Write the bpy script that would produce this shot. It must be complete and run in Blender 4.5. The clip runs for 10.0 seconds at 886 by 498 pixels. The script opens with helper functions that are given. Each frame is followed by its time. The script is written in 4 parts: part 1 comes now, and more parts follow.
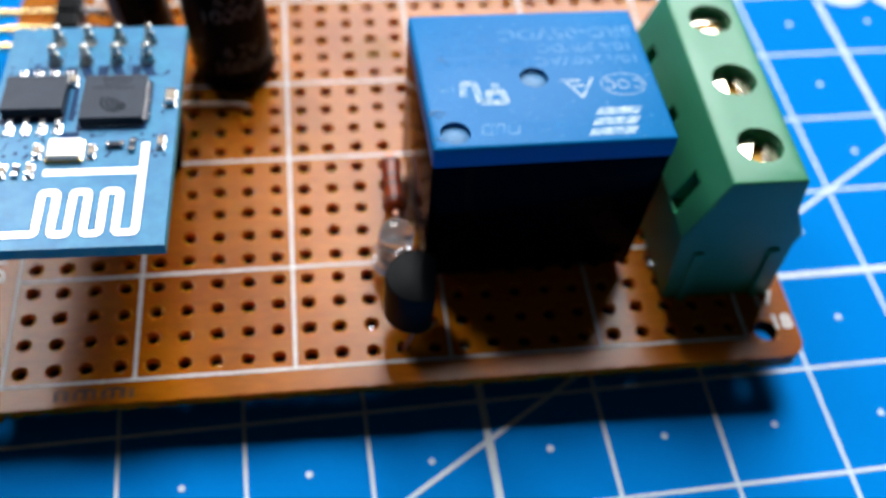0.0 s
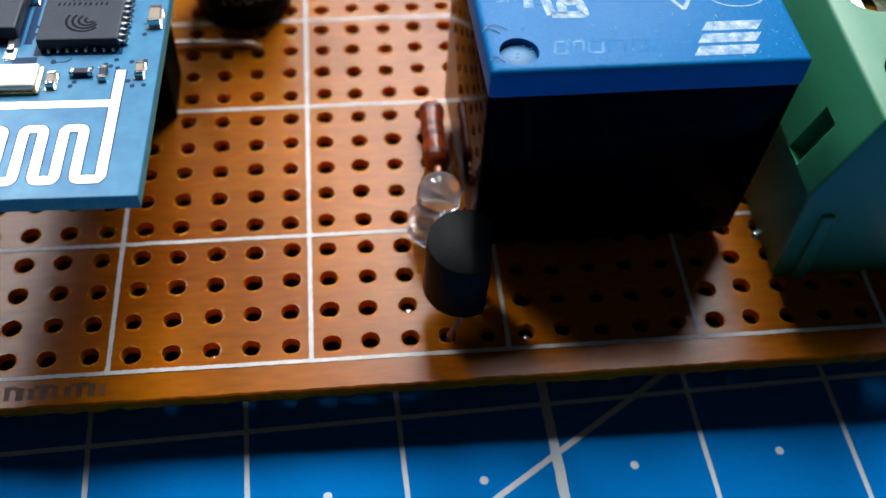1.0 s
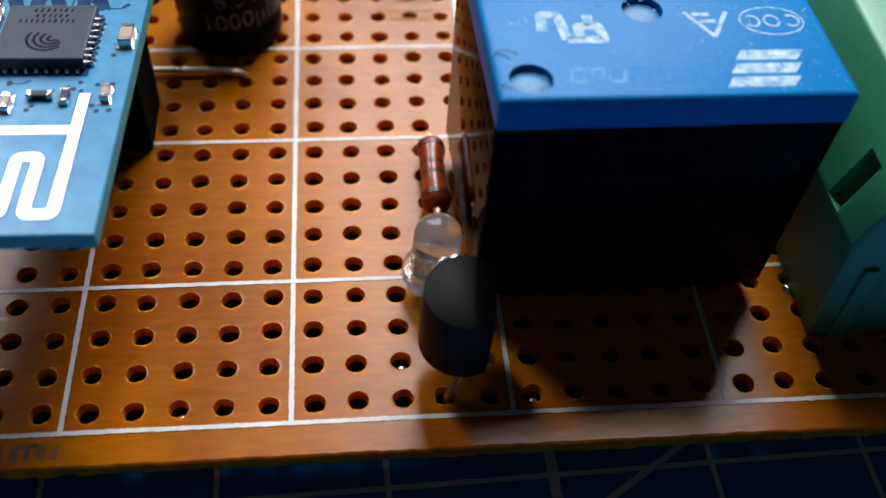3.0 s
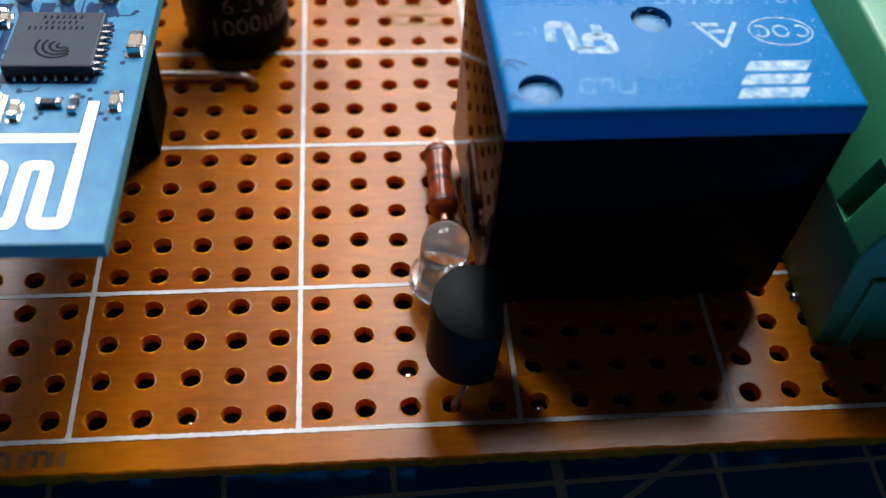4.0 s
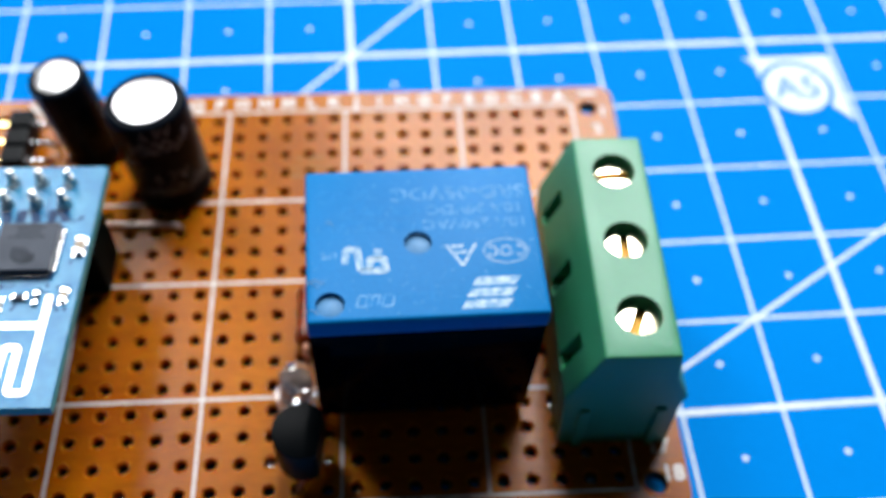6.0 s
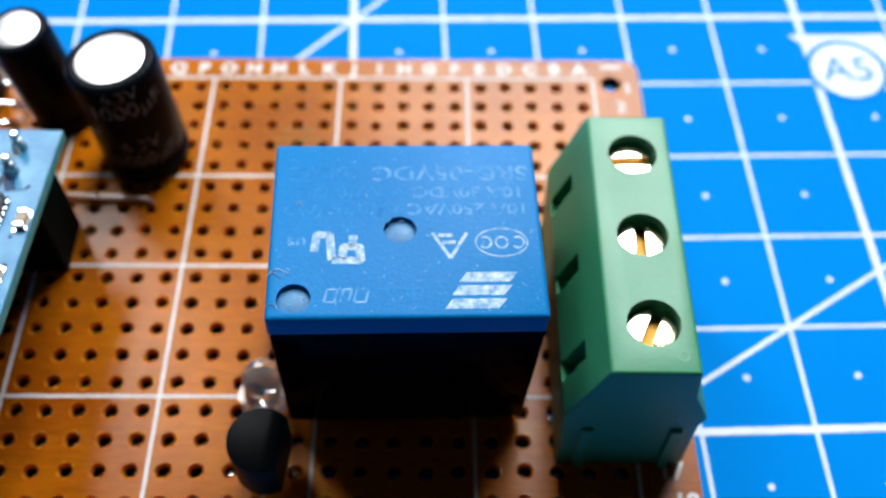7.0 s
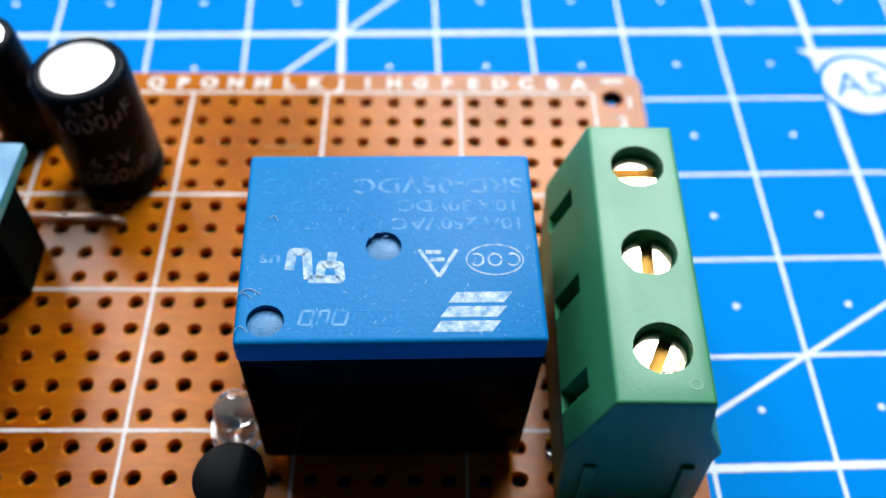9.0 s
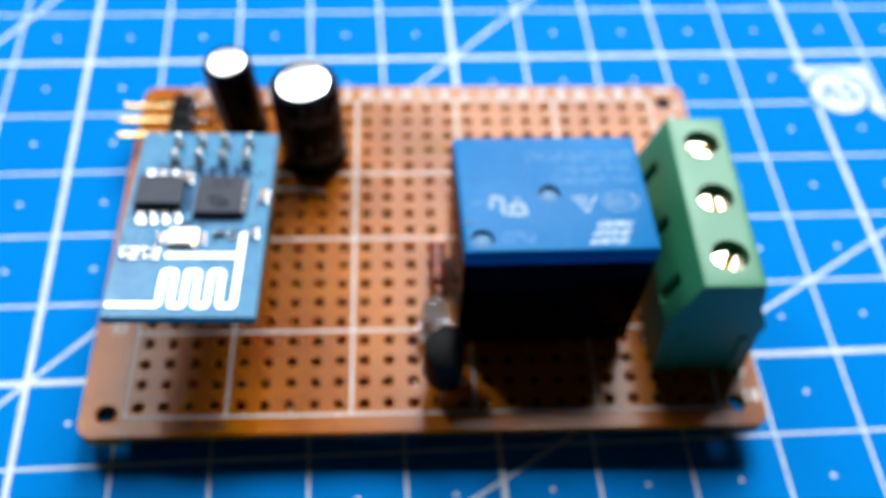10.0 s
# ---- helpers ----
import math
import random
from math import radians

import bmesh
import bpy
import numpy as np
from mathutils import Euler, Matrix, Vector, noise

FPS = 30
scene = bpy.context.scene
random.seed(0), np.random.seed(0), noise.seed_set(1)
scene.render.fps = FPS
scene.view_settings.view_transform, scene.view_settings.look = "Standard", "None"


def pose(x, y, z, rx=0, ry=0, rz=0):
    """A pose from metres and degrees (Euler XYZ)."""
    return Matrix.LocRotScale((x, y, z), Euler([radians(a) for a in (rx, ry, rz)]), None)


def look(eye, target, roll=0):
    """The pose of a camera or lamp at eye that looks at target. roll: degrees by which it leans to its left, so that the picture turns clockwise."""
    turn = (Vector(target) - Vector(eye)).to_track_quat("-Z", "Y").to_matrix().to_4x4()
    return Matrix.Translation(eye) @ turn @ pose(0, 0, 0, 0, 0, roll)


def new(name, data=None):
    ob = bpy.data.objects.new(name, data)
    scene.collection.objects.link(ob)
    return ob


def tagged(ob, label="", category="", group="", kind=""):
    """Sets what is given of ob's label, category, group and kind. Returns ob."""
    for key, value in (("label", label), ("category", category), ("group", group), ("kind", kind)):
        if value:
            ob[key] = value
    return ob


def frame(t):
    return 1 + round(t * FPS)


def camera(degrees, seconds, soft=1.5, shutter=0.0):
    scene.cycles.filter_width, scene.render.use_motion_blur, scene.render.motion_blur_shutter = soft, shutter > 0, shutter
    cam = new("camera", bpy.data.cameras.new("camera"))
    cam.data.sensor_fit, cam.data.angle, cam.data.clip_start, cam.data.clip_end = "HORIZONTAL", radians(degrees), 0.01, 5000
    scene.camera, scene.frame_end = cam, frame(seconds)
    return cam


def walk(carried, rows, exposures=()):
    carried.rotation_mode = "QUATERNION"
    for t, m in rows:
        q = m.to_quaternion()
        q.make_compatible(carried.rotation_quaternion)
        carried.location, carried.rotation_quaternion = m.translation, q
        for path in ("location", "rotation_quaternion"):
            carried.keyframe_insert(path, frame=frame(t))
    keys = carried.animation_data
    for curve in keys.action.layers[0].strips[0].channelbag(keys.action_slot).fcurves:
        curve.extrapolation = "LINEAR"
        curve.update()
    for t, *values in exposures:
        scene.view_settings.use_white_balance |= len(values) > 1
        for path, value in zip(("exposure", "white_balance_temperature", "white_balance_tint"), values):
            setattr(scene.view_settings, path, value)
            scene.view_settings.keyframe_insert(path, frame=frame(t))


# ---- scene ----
MM = 0.001
cam = camera(47.42, 10.0, soft=1.5)
cam.data.dof.use_dof = True
cam.data.dof.focus_distance = 0.0605
cam.data.dof.aperture_fstop = 35.0

# The circuit board lies slightly tilted on the mat: its frame, from the mat's plane.
TILT_X, TILT_Y, LIFT = -0.01915, 0.01851, -4.600
up = Vector((-TILT_X, -TILT_Y, 1)).normalized()
along = (Vector((1, 0, 0)) - up * up.x).normalized()
ahead = up.cross(along)
BOARD = Matrix((along, ahead, up)).to_4x4() @ Matrix.Translation((0, 0, -LIFT * MM))

# seconds, eye in millimetres from the board's grid, yaw, downward pitch, roll
PATH = [
    (0, -4.65, -42.37, 71.26, -10.897, 52.553, 5.442),
    (0.5, -4.53, -39.29, 59.33, -8.565, 53.259, 3.515),
    (1, -4.35, -33.86, 55.46, -7.973, 52.448, 3.285),
    (1.5, -4.46, -31.42, 54.02, -6.827, 51.282, 2.502),
    (2, -4.13, -29.42, 52.17, -6.636, 50.716, 3.021),
    (2.5, -4.18, -29.39, 51.26, -6.901, 50.250, 3.075),
    (2.7, -3.80, -29.47, 50.27, -7.974, 49.964, 4.193),
    (3.8, -4.05, -28.97, 50.42, -7.763, 50.035, 4.108),
    (4, -4.15, -28.87, 50.78, -7.804, 50.229, 4.335),
    (4.5, -4.70, -31.68, 54.15, -8.432, 50.182, 4.714),
    (5, -7.31, -41.12, 62.55, -9.008, 49.907, 4.793),
    (5.2, -7.27, -41.01, 65.86, -8.843, 50.551, 4.786),
    (5.5, -0.25, -38.70, 77.01, -7.688, 51.317, 3.630),
    (5.7, 5.48, -36.01, 83.06, -6.269, 52.594, 2.568),
    (6.8, 14.14, -28.87, 76.36, -0.984, 55.257, 1.001),
    (7, 14.52, -26.54, 74.04, -0.893, 55.275, 0.971),
    (7.5, 15.33, -23.32, 68.93, -0.314, 54.000, 0.665),
    (8, 15.21, -23.23, 68.32, -0.424, 53.832, 0.650),
    (8.5, 14.87, -23.48, 68.21, -0.942, 53.340, 1.059),
    (9, 15.39, -24.01, 68.40, -0.774, 53.229, 0.785),
    (9.5, 11.05, -35.11, 79.44, -2.049, 53.392, 1.332),
    (9.7, 5.88, -43.39, 85.22, -4.210, 52.634, 3.369),
    (10, -3.04, -50.34, 91.39, -4.448, 51.855, 2.846),
]
walk(cam, [(t, BOARD @ pose(x * MM, y * MM, z * MM, 90 - p, 0, yaw) @ pose(0, 0, 0, 0, 0, roll)) for t, x, y, z, yaw, p, roll in PATH],
     exposures=[(0.0, 0.0), (0.5, -0.1), (1.2, -0.12), (4.5, -0.12), (5.3, 0.0), (10.0, 0.0)])

# ---- light ----
world = bpy.data.worlds.new("room_air")
scene.world = world
world.use_nodes = True
world.node_tree.nodes["Background"].inputs["Color"].default_value = (0.6, 0.75, 1.0, 1)
world.node_tree.nodes["Background"].inputs["Strength"].default_value = 0.01

# Two window openings in the wall behind the mat, with a pillar between them.
WIN_Z0, WIN_Z1, WIN_Y = 0.19, 0.62, 0.32
WINDOWS = ((-0.27, -0.16), (-0.025, 0.23))
for x0, x1 in WINDOWS:
    lamp = bpy.data.lights.new("window_daylight", "AREA")
    lamp.shape, lamp.size, lamp.size_y = "RECTANGLE", x1 - x0, WIN_Z1 - WIN_Z0
    lamp.energy = 31.0 * (x1 - x0)
    lamp.color = (0.96, 0.98, 1.0)
    lamp_ob = new("window_daylight", lamp)
    lamp_ob.matrix_world = look(((x0 + x1) / 2, WIN_Y + 0.03, (WIN_Z0 + WIN_Z1) / 2), ((x0 + x1) / 2, -1, (WIN_Z0 + WIN_Z1) / 2 - 0.55))


# ---- materials ----
def surface(name, color, rough=0.5, metal=0.0, other=None, size=1.0, amount=0.5, grain=0.1, bump=0.0, bump_size=0.2,
            rough_vary=0.1, clear=0.0, ior=1.5, coat=0.0, spec=0.5, glow_depth=0.0, glow=(1.0, 0.35, 0.08), streak=0.0):
    """A surface with stains of `size` mm, grain, and relief of `bump_size` mm."""
    m = bpy.data.materials.new(name)
    m.use_nodes = True
    nt = m.node_tree
    n, l = nt.nodes, nt.links
    b = n["Principled BSDF"]
    tc = n.new("ShaderNodeTexCoord")
    big = n.new("ShaderNodeTexNoise")
    big.inputs["Scale"].default_value = 1000.0 / size / 2
    big.inputs["Detail"].default_value = 5
    fine = n.new("ShaderNodeTexNoise")
    fine.inputs["Scale"].default_value = 1000.0 / bump_size / 2
    fine.inputs["Detail"].default_value = 3
    l.new(tc.outputs["Object"], big.inputs["Vector"])
    if streak:
        stretch = n.new("ShaderNodeMapping")
        stretch.inputs["Scale"].default_value = (1 / streak, 1, 1)
        l.new(tc.outputs["Object"], stretch.inputs["Vector"])
        l.new(stretch.outputs["Vector"], fine.inputs["Vector"])
    else:
        l.new(tc.outputs["Object"], fine.inputs["Vector"])
    ramp = n.new("ShaderNodeMapRange")
    ramp.inputs["From Min"].default_value, ramp.inputs["From Max"].default_value = 0.35, 0.65
    ramp.inputs["To Max"].default_value = amount
    l.new(big.outputs["Fac"], ramp.inputs["Value"])
    mix = n.new("ShaderNodeMix")
    mix.data_type = "RGBA"
    mix.inputs["A"].default_value = (*color, 1)
    mix.inputs["B"].default_value = (*(other or [c * 0.75 for c in color]), 1)
    l.new(ramp.outputs["Result"], mix.inputs["Factor"])
    bright = n.new("ShaderNodeMapRange")
    bright.inputs["To Min"].default_value, bright.inputs["To Max"].default_value = 1 - grain, 1 + grain
    l.new(fine.outputs["Fac"], bright.inputs["Value"])
    mul = n.new("ShaderNodeMix")
    mul.data_type, mul.blend_type = "RGBA", "MULTIPLY"
    mul.inputs["Factor"].default_value = 1
    l.new(mix.outputs["Result"], mul.inputs["A"])
    l.new(bright.outputs["Result"], mul.inputs["B"])
    l.new(mul.outputs["Result"], b.inputs["Base Color"])
    rr = n.new("ShaderNodeMapRange")
    rr.inputs["To Min"].default_value, rr.inputs["To Max"].default_value = max(rough - rough_vary, 0.02), min(rough + rough_vary, 1)
    l.new(big.outputs["Fac"], rr.inputs["Value"])
    l.new(rr.outputs["Result"], b.inputs["Roughness"])
    b.inputs["Metallic"].default_value = metal
    b.inputs["IOR"].default_value = ior
    b.inputs["Specular IOR Level"].default_value = spec
    if glow_depth:
        b.inputs["Subsurface Weight"].default_value = 0.6
        b.inputs["Subsurface Radius"].default_value = glow
        b.inputs["Subsurface Scale"].default_value = glow_depth * MM
    b.inputs["Transmission Weight"].default_value = clear
    b.inputs["Coat Weight"].default_value = coat
    b.inputs["Coat Roughness"].default_value = 0.12
    if bump:
        bp = n.new("ShaderNodeBump")
        bp.inputs["Strength"].default_value = min(bump, 1.0)
        bp.inputs["Distance"].default_value = bump_size * MM * 0.3
        l.new(fine.outputs["Fac"], bp.inputs["Height"])
        l.new(bp.outputs["Normal"], b.inputs["Normal"])
    return m


M_WALL = surface("plaster", (0.025, 0.025, 0.028), 0.9, size=80, bump=0.3, bump_size=3)
M_TABLE = surface("dark_wood", (0.06, 0.035, 0.02), 0.5, size=40, other=(0.03, 0.018, 0.012), bump_size=1)
M_MAT = surface("blue_vinyl", (0, 0.172, 0.535), 0.6, size=14, other=(0, 0.156, 0.50), amount=0.6, grain=0.04, bump=0.3, bump_size=0.25, spec=0.00744)
M_PRINT = surface("white_ink", (0.58, 0.64, 0.67), 0.55, size=2, other=(0.47, 0.55, 0.61), amount=0.7, grain=0.08, bump_size=0.2, spec=0.31)
M_BOARD = surface("brown_phenolic", (0.385, 0.117, 0.0010), 0.24, size=11, other=(0.205, 0.047, 0.0003), amount=1.0, grain=0.36, bump=0.3, bump_size=0.2, spec=0.145, glow_depth=1.7, streak=5.0)
M_BORE = surface("cut_phenolic", (0.44, 0.150, 0.005), 0.7, size=0.5, other=(0.34, 0.100, 0.003), amount=0.8, grain=0.25, bump=0.6, bump_size=0.12, spec=0.124, glow_depth=2.2)
# the deep part of each bore, with the hole's shade painted in near black
M_BORE_SHADE = surface("shaded_bore", (0.0186, 0.0062, 0.00186), 0.6, size=0.5, other=(0.00744, 0.0031, 0.00124), amount=0.8, grain=0.3, bump=0.5, bump_size=0.15, spec=0.093)
M_CEILING = surface("ceiling_paint", (0.03, 0.03, 0.03), 0.9, size=80, bump_size=3)
M_BOARD_PRINT = surface("board_white_ink", (0.58, 0.56, 0.55), 0.5, size=0.8, other=(0.434, 0.3968, 0.372), amount=0.6, grain=0.1, bump_size=0.1, spec=0.31)
M_STAMP = surface("dark_ink", (0.0372, 0.0155, 0.00744), 0.6, size=0.5, other=(0.124, 0.0434, 0.0124), amount=1.0, grain=0.2, bump_size=0.1, spec=0.31)
M_RELAY = surface("blue_plastic", (0.0002, 0.140, 0.38), 0.42, size=5, other=(0.0002, 0.120, 0.335), amount=0.6, grain=0.14, bump=0.6, bump_size=0.14, spec=0.08)
# relay blue again for the polished walls, their shade painted in as near-black
M_RELAY_SIDE_SHADED = surface("glossy_blue_plastic_shaded", (0.0002, 0.0008, 0.003), 0.09, size=5, grain=0.05, rough_vary=0.03, bump=0.05, bump_size=1.2, spec=0.012)
M_RELAY_DISC = surface("pale_blue_plastic", (0.036, 0.168, 0.345), 0.5, size=0.5, grain=0.25, bump=0.5, bump_size=0.12, spec=0.31)
M_RELAY_INK = surface("worn_white_ink", (0.38, 0.48, 0.56), 0.6, size=0.3, other=(0.05, 0.20, 0.40), amount=0.85, grain=0.4, bump_size=0.1, spec=0.2)
M_RELAY_FAINT = surface("rubbed_ink", (0.14, 0.31, 0.52), 0.6, size=0.45, other=(0.004, 0.145, 0.38), amount=1.0, grain=0.35, bump_size=0.12, spec=0.1)
M_RELAY_GHOST = surface("ghost_ink", (0.016, 0.175, 0.43), 0.6, size=0.5, other=(0.0005, 0.128, 0.365), amount=1.0, grain=0.3, bump_size=0.2, spec=0.1)
M_GREEN = surface("green_nylon", (0.020, 0.198, 0.098), 0.50, size=4, other=(0.016, 0.170, 0.084), amount=0.6, grain=0.08, bump=0.25, bump_size=0.2, spec=0.6, glow_depth=0.35, glow=(0.3, 1.0, 0.5))
M_BRASS = surface("plated_screw", (0.85, 0.80, 0.68), 0.16, 1.0, size=1.5, other=(0.75, 0.62, 0.36), amount=0.6, bump=0.2, bump_size=0.15)
M_BRASS_SLOT = surface("brass_slot", (0.26, 0.14, 0.03), 0.5, 1.0, size=1, bump_size=0.1)
M_DARK = surface("black_plastic", (0.0005, 0.0012, 0.002), 0.40, size=3, other=(0.0008, 0.002, 0.003), grain=0.2, bump=0.3, bump_size=0.12, spec=0.055)
M_SOCKET = surface("socket_plastic", (0.002, 0.006, 0.006), 0.5, size=3, grain=0.1, bump=0.1, bump_size=0.3, spec=0.02)
M_SLEEVE = surface("capacitor_sleeve", (0.002, 0.0036, 0.0065), 0.3, size=3, other=(0.004, 0.006, 0.010), grain=0.1, bump=0.2, bump_size=0.5, spec=0.03, rough_vary=0.12)
M_SLEEVE_BAND = surface("grey_sleeve_band", (0.0992, 0.1054, 0.1178), 0.32, size=2, grain=0.1, spec=0.31)
M_SLEEVE_INK = surface("sleeve_ink", (0.17, 0.19, 0.22), 0.5, size=0.35, other=(0.02, 0.026, 0.035), amount=1.0, grain=0.25, bump_size=0.1, spec=0.2)
M_ALU = surface("aluminium", (0.92, 0.92, 0.93), 0.33, 1.0, size=2, other=(0.85, 0.85, 0.87), amount=0.5, bump=0.1, bump_size=0.1)
M_PCB = surface("blue_solder_mask", (0.026, 0.195, 0.35), 0.36, size=1.1, other=(0.008, 0.130, 0.29), amount=0.85, grain=0.2, bump=0.08, bump_size=0.4, spec=0.36)
M_PCB_DARK = surface("dark_blue_mask", (0.00062, 0.0279, 0.093), 0.4, size=1, grain=0.1, spec=0.124)
M_PCB_EDGE = surface("pcb_edge", (0.0186, 0.248, 0.2728), 0.6, size=0.7, other=(0.1364, 0.31, 0.2728), amount=0.7, grain=0.3, bump=0.6, bump_size=0.12, spec=0.31)
M_TRACE = surface("tinned_trace", (0.86, 0.84, 0.80), 0.35, 0.6, size=1, other=(0.8, 0.76, 0.68), bump=0.15, bump_size=0.3)
M_CHIP = surface("chip_epoxy", (0.030, 0.039, 0.058), 0.42, size=1.0, grain=0.15, bump=0.3, bump_size=0.08, spec=0.16)
M_CHIP_INK = surface("laser_mark", (0.00868, 0.01054, 0.01426), 0.6, size=0.5, grain=0.2, spec=0.031)
M_TIN = surface("tin_solder", (0.80, 0.80, 0.82), 0.2, 1.0, size=0.5, other=(0.6, 0.6, 0.62), bump=0.3, bump_size=0.15)
M_GOLD = surface("gold_plating", (0.90, 0.66, 0.30), 0.25, 1.0, size=1, bump_size=0.2)
M_PIN = surface("dull_pin", (0.52, 0.51, 0.48), 0.28, 1.0, size=0.6, other=(0.28, 0.27, 0.25), amount=0.8, bump=0.2, bump_size=0.2)
M_CERAMIC = surface("ceramic_body", (0.31, 0.248, 0.186), 0.5, size=0.5, grain=0.1, spec=0.31)
M_LED = surface("clear_epoxy", (0.98, 0.99, 1.0), 0.025, clear=0.92, ior=1.5, grain=0.0, amount=0.1, rough_vary=0.03, size=2)
M_RES = surface("resistor_lacquer", (0.2604, 0.0372, 0.00744), 0.28, size=1.2, other=(0.1612, 0.01984, 0.00496), amount=0.8, grain=0.1, bump=0.15, bump_size=0.4, coat=0.2, spec=0.31)
M_RES_BAND = surface("resistor_band", (0.0806, 0.01364, 0.0062), 0.35, size=0.5, grain=0.1, spec=0.31)
M_FAINT_INK = surface("faint_green_ink", (0.20, 0.12, 0.04), 0.7, size=0.6, other=(0.28, 0.10, 0.012), amount=0.9, spec=0.1)
M_COPPER = surface("bare_copper_lead", (0.70, 0.33, 0.22), 0.35, 0.8, size=0.6, other=(0.42, 0.16, 0.10), bump=0.2, bump_size=0.2)
M_WIRE = surface("tinned_wire", (0.72, 0.60, 0.52), 0.3, 0.8, size=1, other=(0.55, 0.36, 0.28), bump_size=0.2)


# ---- mesh helpers (all lengths in millimetres) ----
def link(name, bm, material, smooth=None):
    me = bpy.data.meshes.new(name)
    bmesh.ops.scale(bm, vec=(MM, MM, MM), verts=bm.verts)
    if smooth is not None:
        for f in bm.faces:
            f.smooth = True
        for e in bm.edges:
            if len(e.link_faces) == 2 and e.calc_face_angle(0) > radians(smooth):
                e.smooth = False
    bm.normal_update()
    bm.to_mesh(me)
    bm.free()
    for m in material if isinstance(material, (list, tuple)) else [material]:
        me.materials.append(m)
    return me


def part(name, bm, material, parent, label="", smooth=None, m=None):
    ob = new(name, link(name, bm, material, smooth))
    ob.parent = parent
    if m is not None:
        ob.matrix_basis = m
    return tagged(ob, label)


def part_again(ob, m, label=""):
    """A second part on the same mesh."""
    o = new(ob.name.split(".")[0], ob.data)
    o.parent = ob.parent
    o.matrix_basis = m
    return tagged(o, label)


def on_board(name, x, y, z=0.0, turn=0.0):
    ob = new(name)
    ob.empty_display_size = 0.002
    ob.matrix_world = BOARD @ pose(x * MM, y * MM, z * MM, 0, 0, turn)
    return ob


def at(x, y, z, rx=0, ry=0, rz=0):
    return pose(x * MM, y * MM, z * MM, rx, ry, rz)


def box(bm, x0, x1, y0, y1, z0, z1, bevel=0.0, segments=2, index=0):
    made = bmesh.ops.create_cube(bm, size=1)["verts"]
    for v in made:
        v.co = Vector((x0 + (v.co.x + 0.5) * (x1 - x0), y0 + (v.co.y + 0.5) * (y1 - y0), z0 + (v.co.z + 0.5) * (z1 - z0)))
    faces = {f for v in made for f in v.link_faces}
    for f in faces:
        f.material_index = index
    if bevel:
        bmesh.ops.bevel(bm, geom=list({e for v in made for e in v.link_edges}), offset=bevel, segments=segments, profile=0.5, affect="EDGES", material=index)
    return bm


def lathe(bm, profile, seg=32, cx=0.0, cy=0.0, index=0):
    """Turns (radius, z) pairs round the z axis; closes both ends."""
    rings = []
    for r, z in profile:
        if r < 1e-6:
            rings.append([bm.verts.new((cx, cy, z))])
        else:
            rings.append([bm.verts.new((cx + r * math.cos(2 * math.pi * k / seg), cy + r * math.sin(2 * math.pi * k / seg), z)) for k in range(seg)])
    faces = []
    for a, b in zip(rings, rings[1:]):
        for k in range(seg):
            j = (k + 1) % seg
            if len(a) == 1 and len(b) > 1:
                faces.append(bm.faces.new((a[0], b[j], b[k])))
            elif len(b) == 1 and len(a) > 1:
                faces.append(bm.faces.new((a[k], a[j], b[0])))
            elif len(a) > 1:
                faces.append(bm.faces.new((a[k], a[j], b[j], b[k])))
    if len(rings[0]) > 1:
        faces.append(bm.faces.new(list(reversed(rings[0]))))
    if len(rings[-1]) > 1:
        faces.append(bm.faces.new(rings[-1]))
    for f in faces:
        f.material_index = index
    return bm


def prism(bm, points, z0, z1, index=0):
    """A flat outline (counter-clockwise) raised from z0 to z1."""
    lo = [bm.verts.new((x, y, z0)) for x, y in points]
    hi = [bm.verts.new((x, y, z1)) for x, y in points]
    faces = [bm.faces.new(list(reversed(lo))), bm.faces.new(hi)]
    for k in range(len(points)):
        j = (k + 1) % len(points)
        faces.append(bm.faces.new((lo[k], lo[j], hi[j], hi[k])))
    for f in faces:
        f.material_index = index
    return bm


def strip(bm, x0, y0, x1, y1, width, z0, z1):
    """A straight line of that width from one point to another."""
    d = Vector((x1 - x0, y1 - y0))
    n = Vector((-d.y, d.x)).normalized() * width / 2
    return prism(bm, [(x0 - n.x, y0 - n.y), (x1 - n.x, y1 - n.y), (x1 + n.x, y1 + n.y), (x0 + n.x, y0 + n.y)], z0, z1)


def rough_strip(bm, x0, y0, x1, y1, width, z0, z1, step=0.3, wear=0.24):
    """A printed line with slightly ragged edges."""
    d = Vector((x1 - x0, y1 - y0))
    n, ln = Vector((-d.y, d.x)).normalized(), d.length
    count = max(int(ln / step), 2)
    left, right = [], []
    for k in range(count + 1):
        p = Vector((x0, y0)) + d * k / count
        left.append(p + n * width / 2 * (1 + random.uniform(-wear, wear)))
        right.append(p - n * width / 2 * (1 + random.uniform(-wear, wear)))
    top = [[bm.verts.new((*p, z1)) for p in side] for side in (left, right)]
    low = [[bm.verts.new((*p, z0)) for p in side] for side in (left, right)]
    for k in range(count):
        bm.faces.new((top[1][k], top[1][k + 1], top[0][k + 1], top[0][k]))
        bm.faces.new((low[1][k], low[1][k + 1], top[1][k + 1], top[1][k]))
        bm.faces.new((top[0][k], top[0][k + 1], low[0][k + 1], low[0][k]))
    return bm


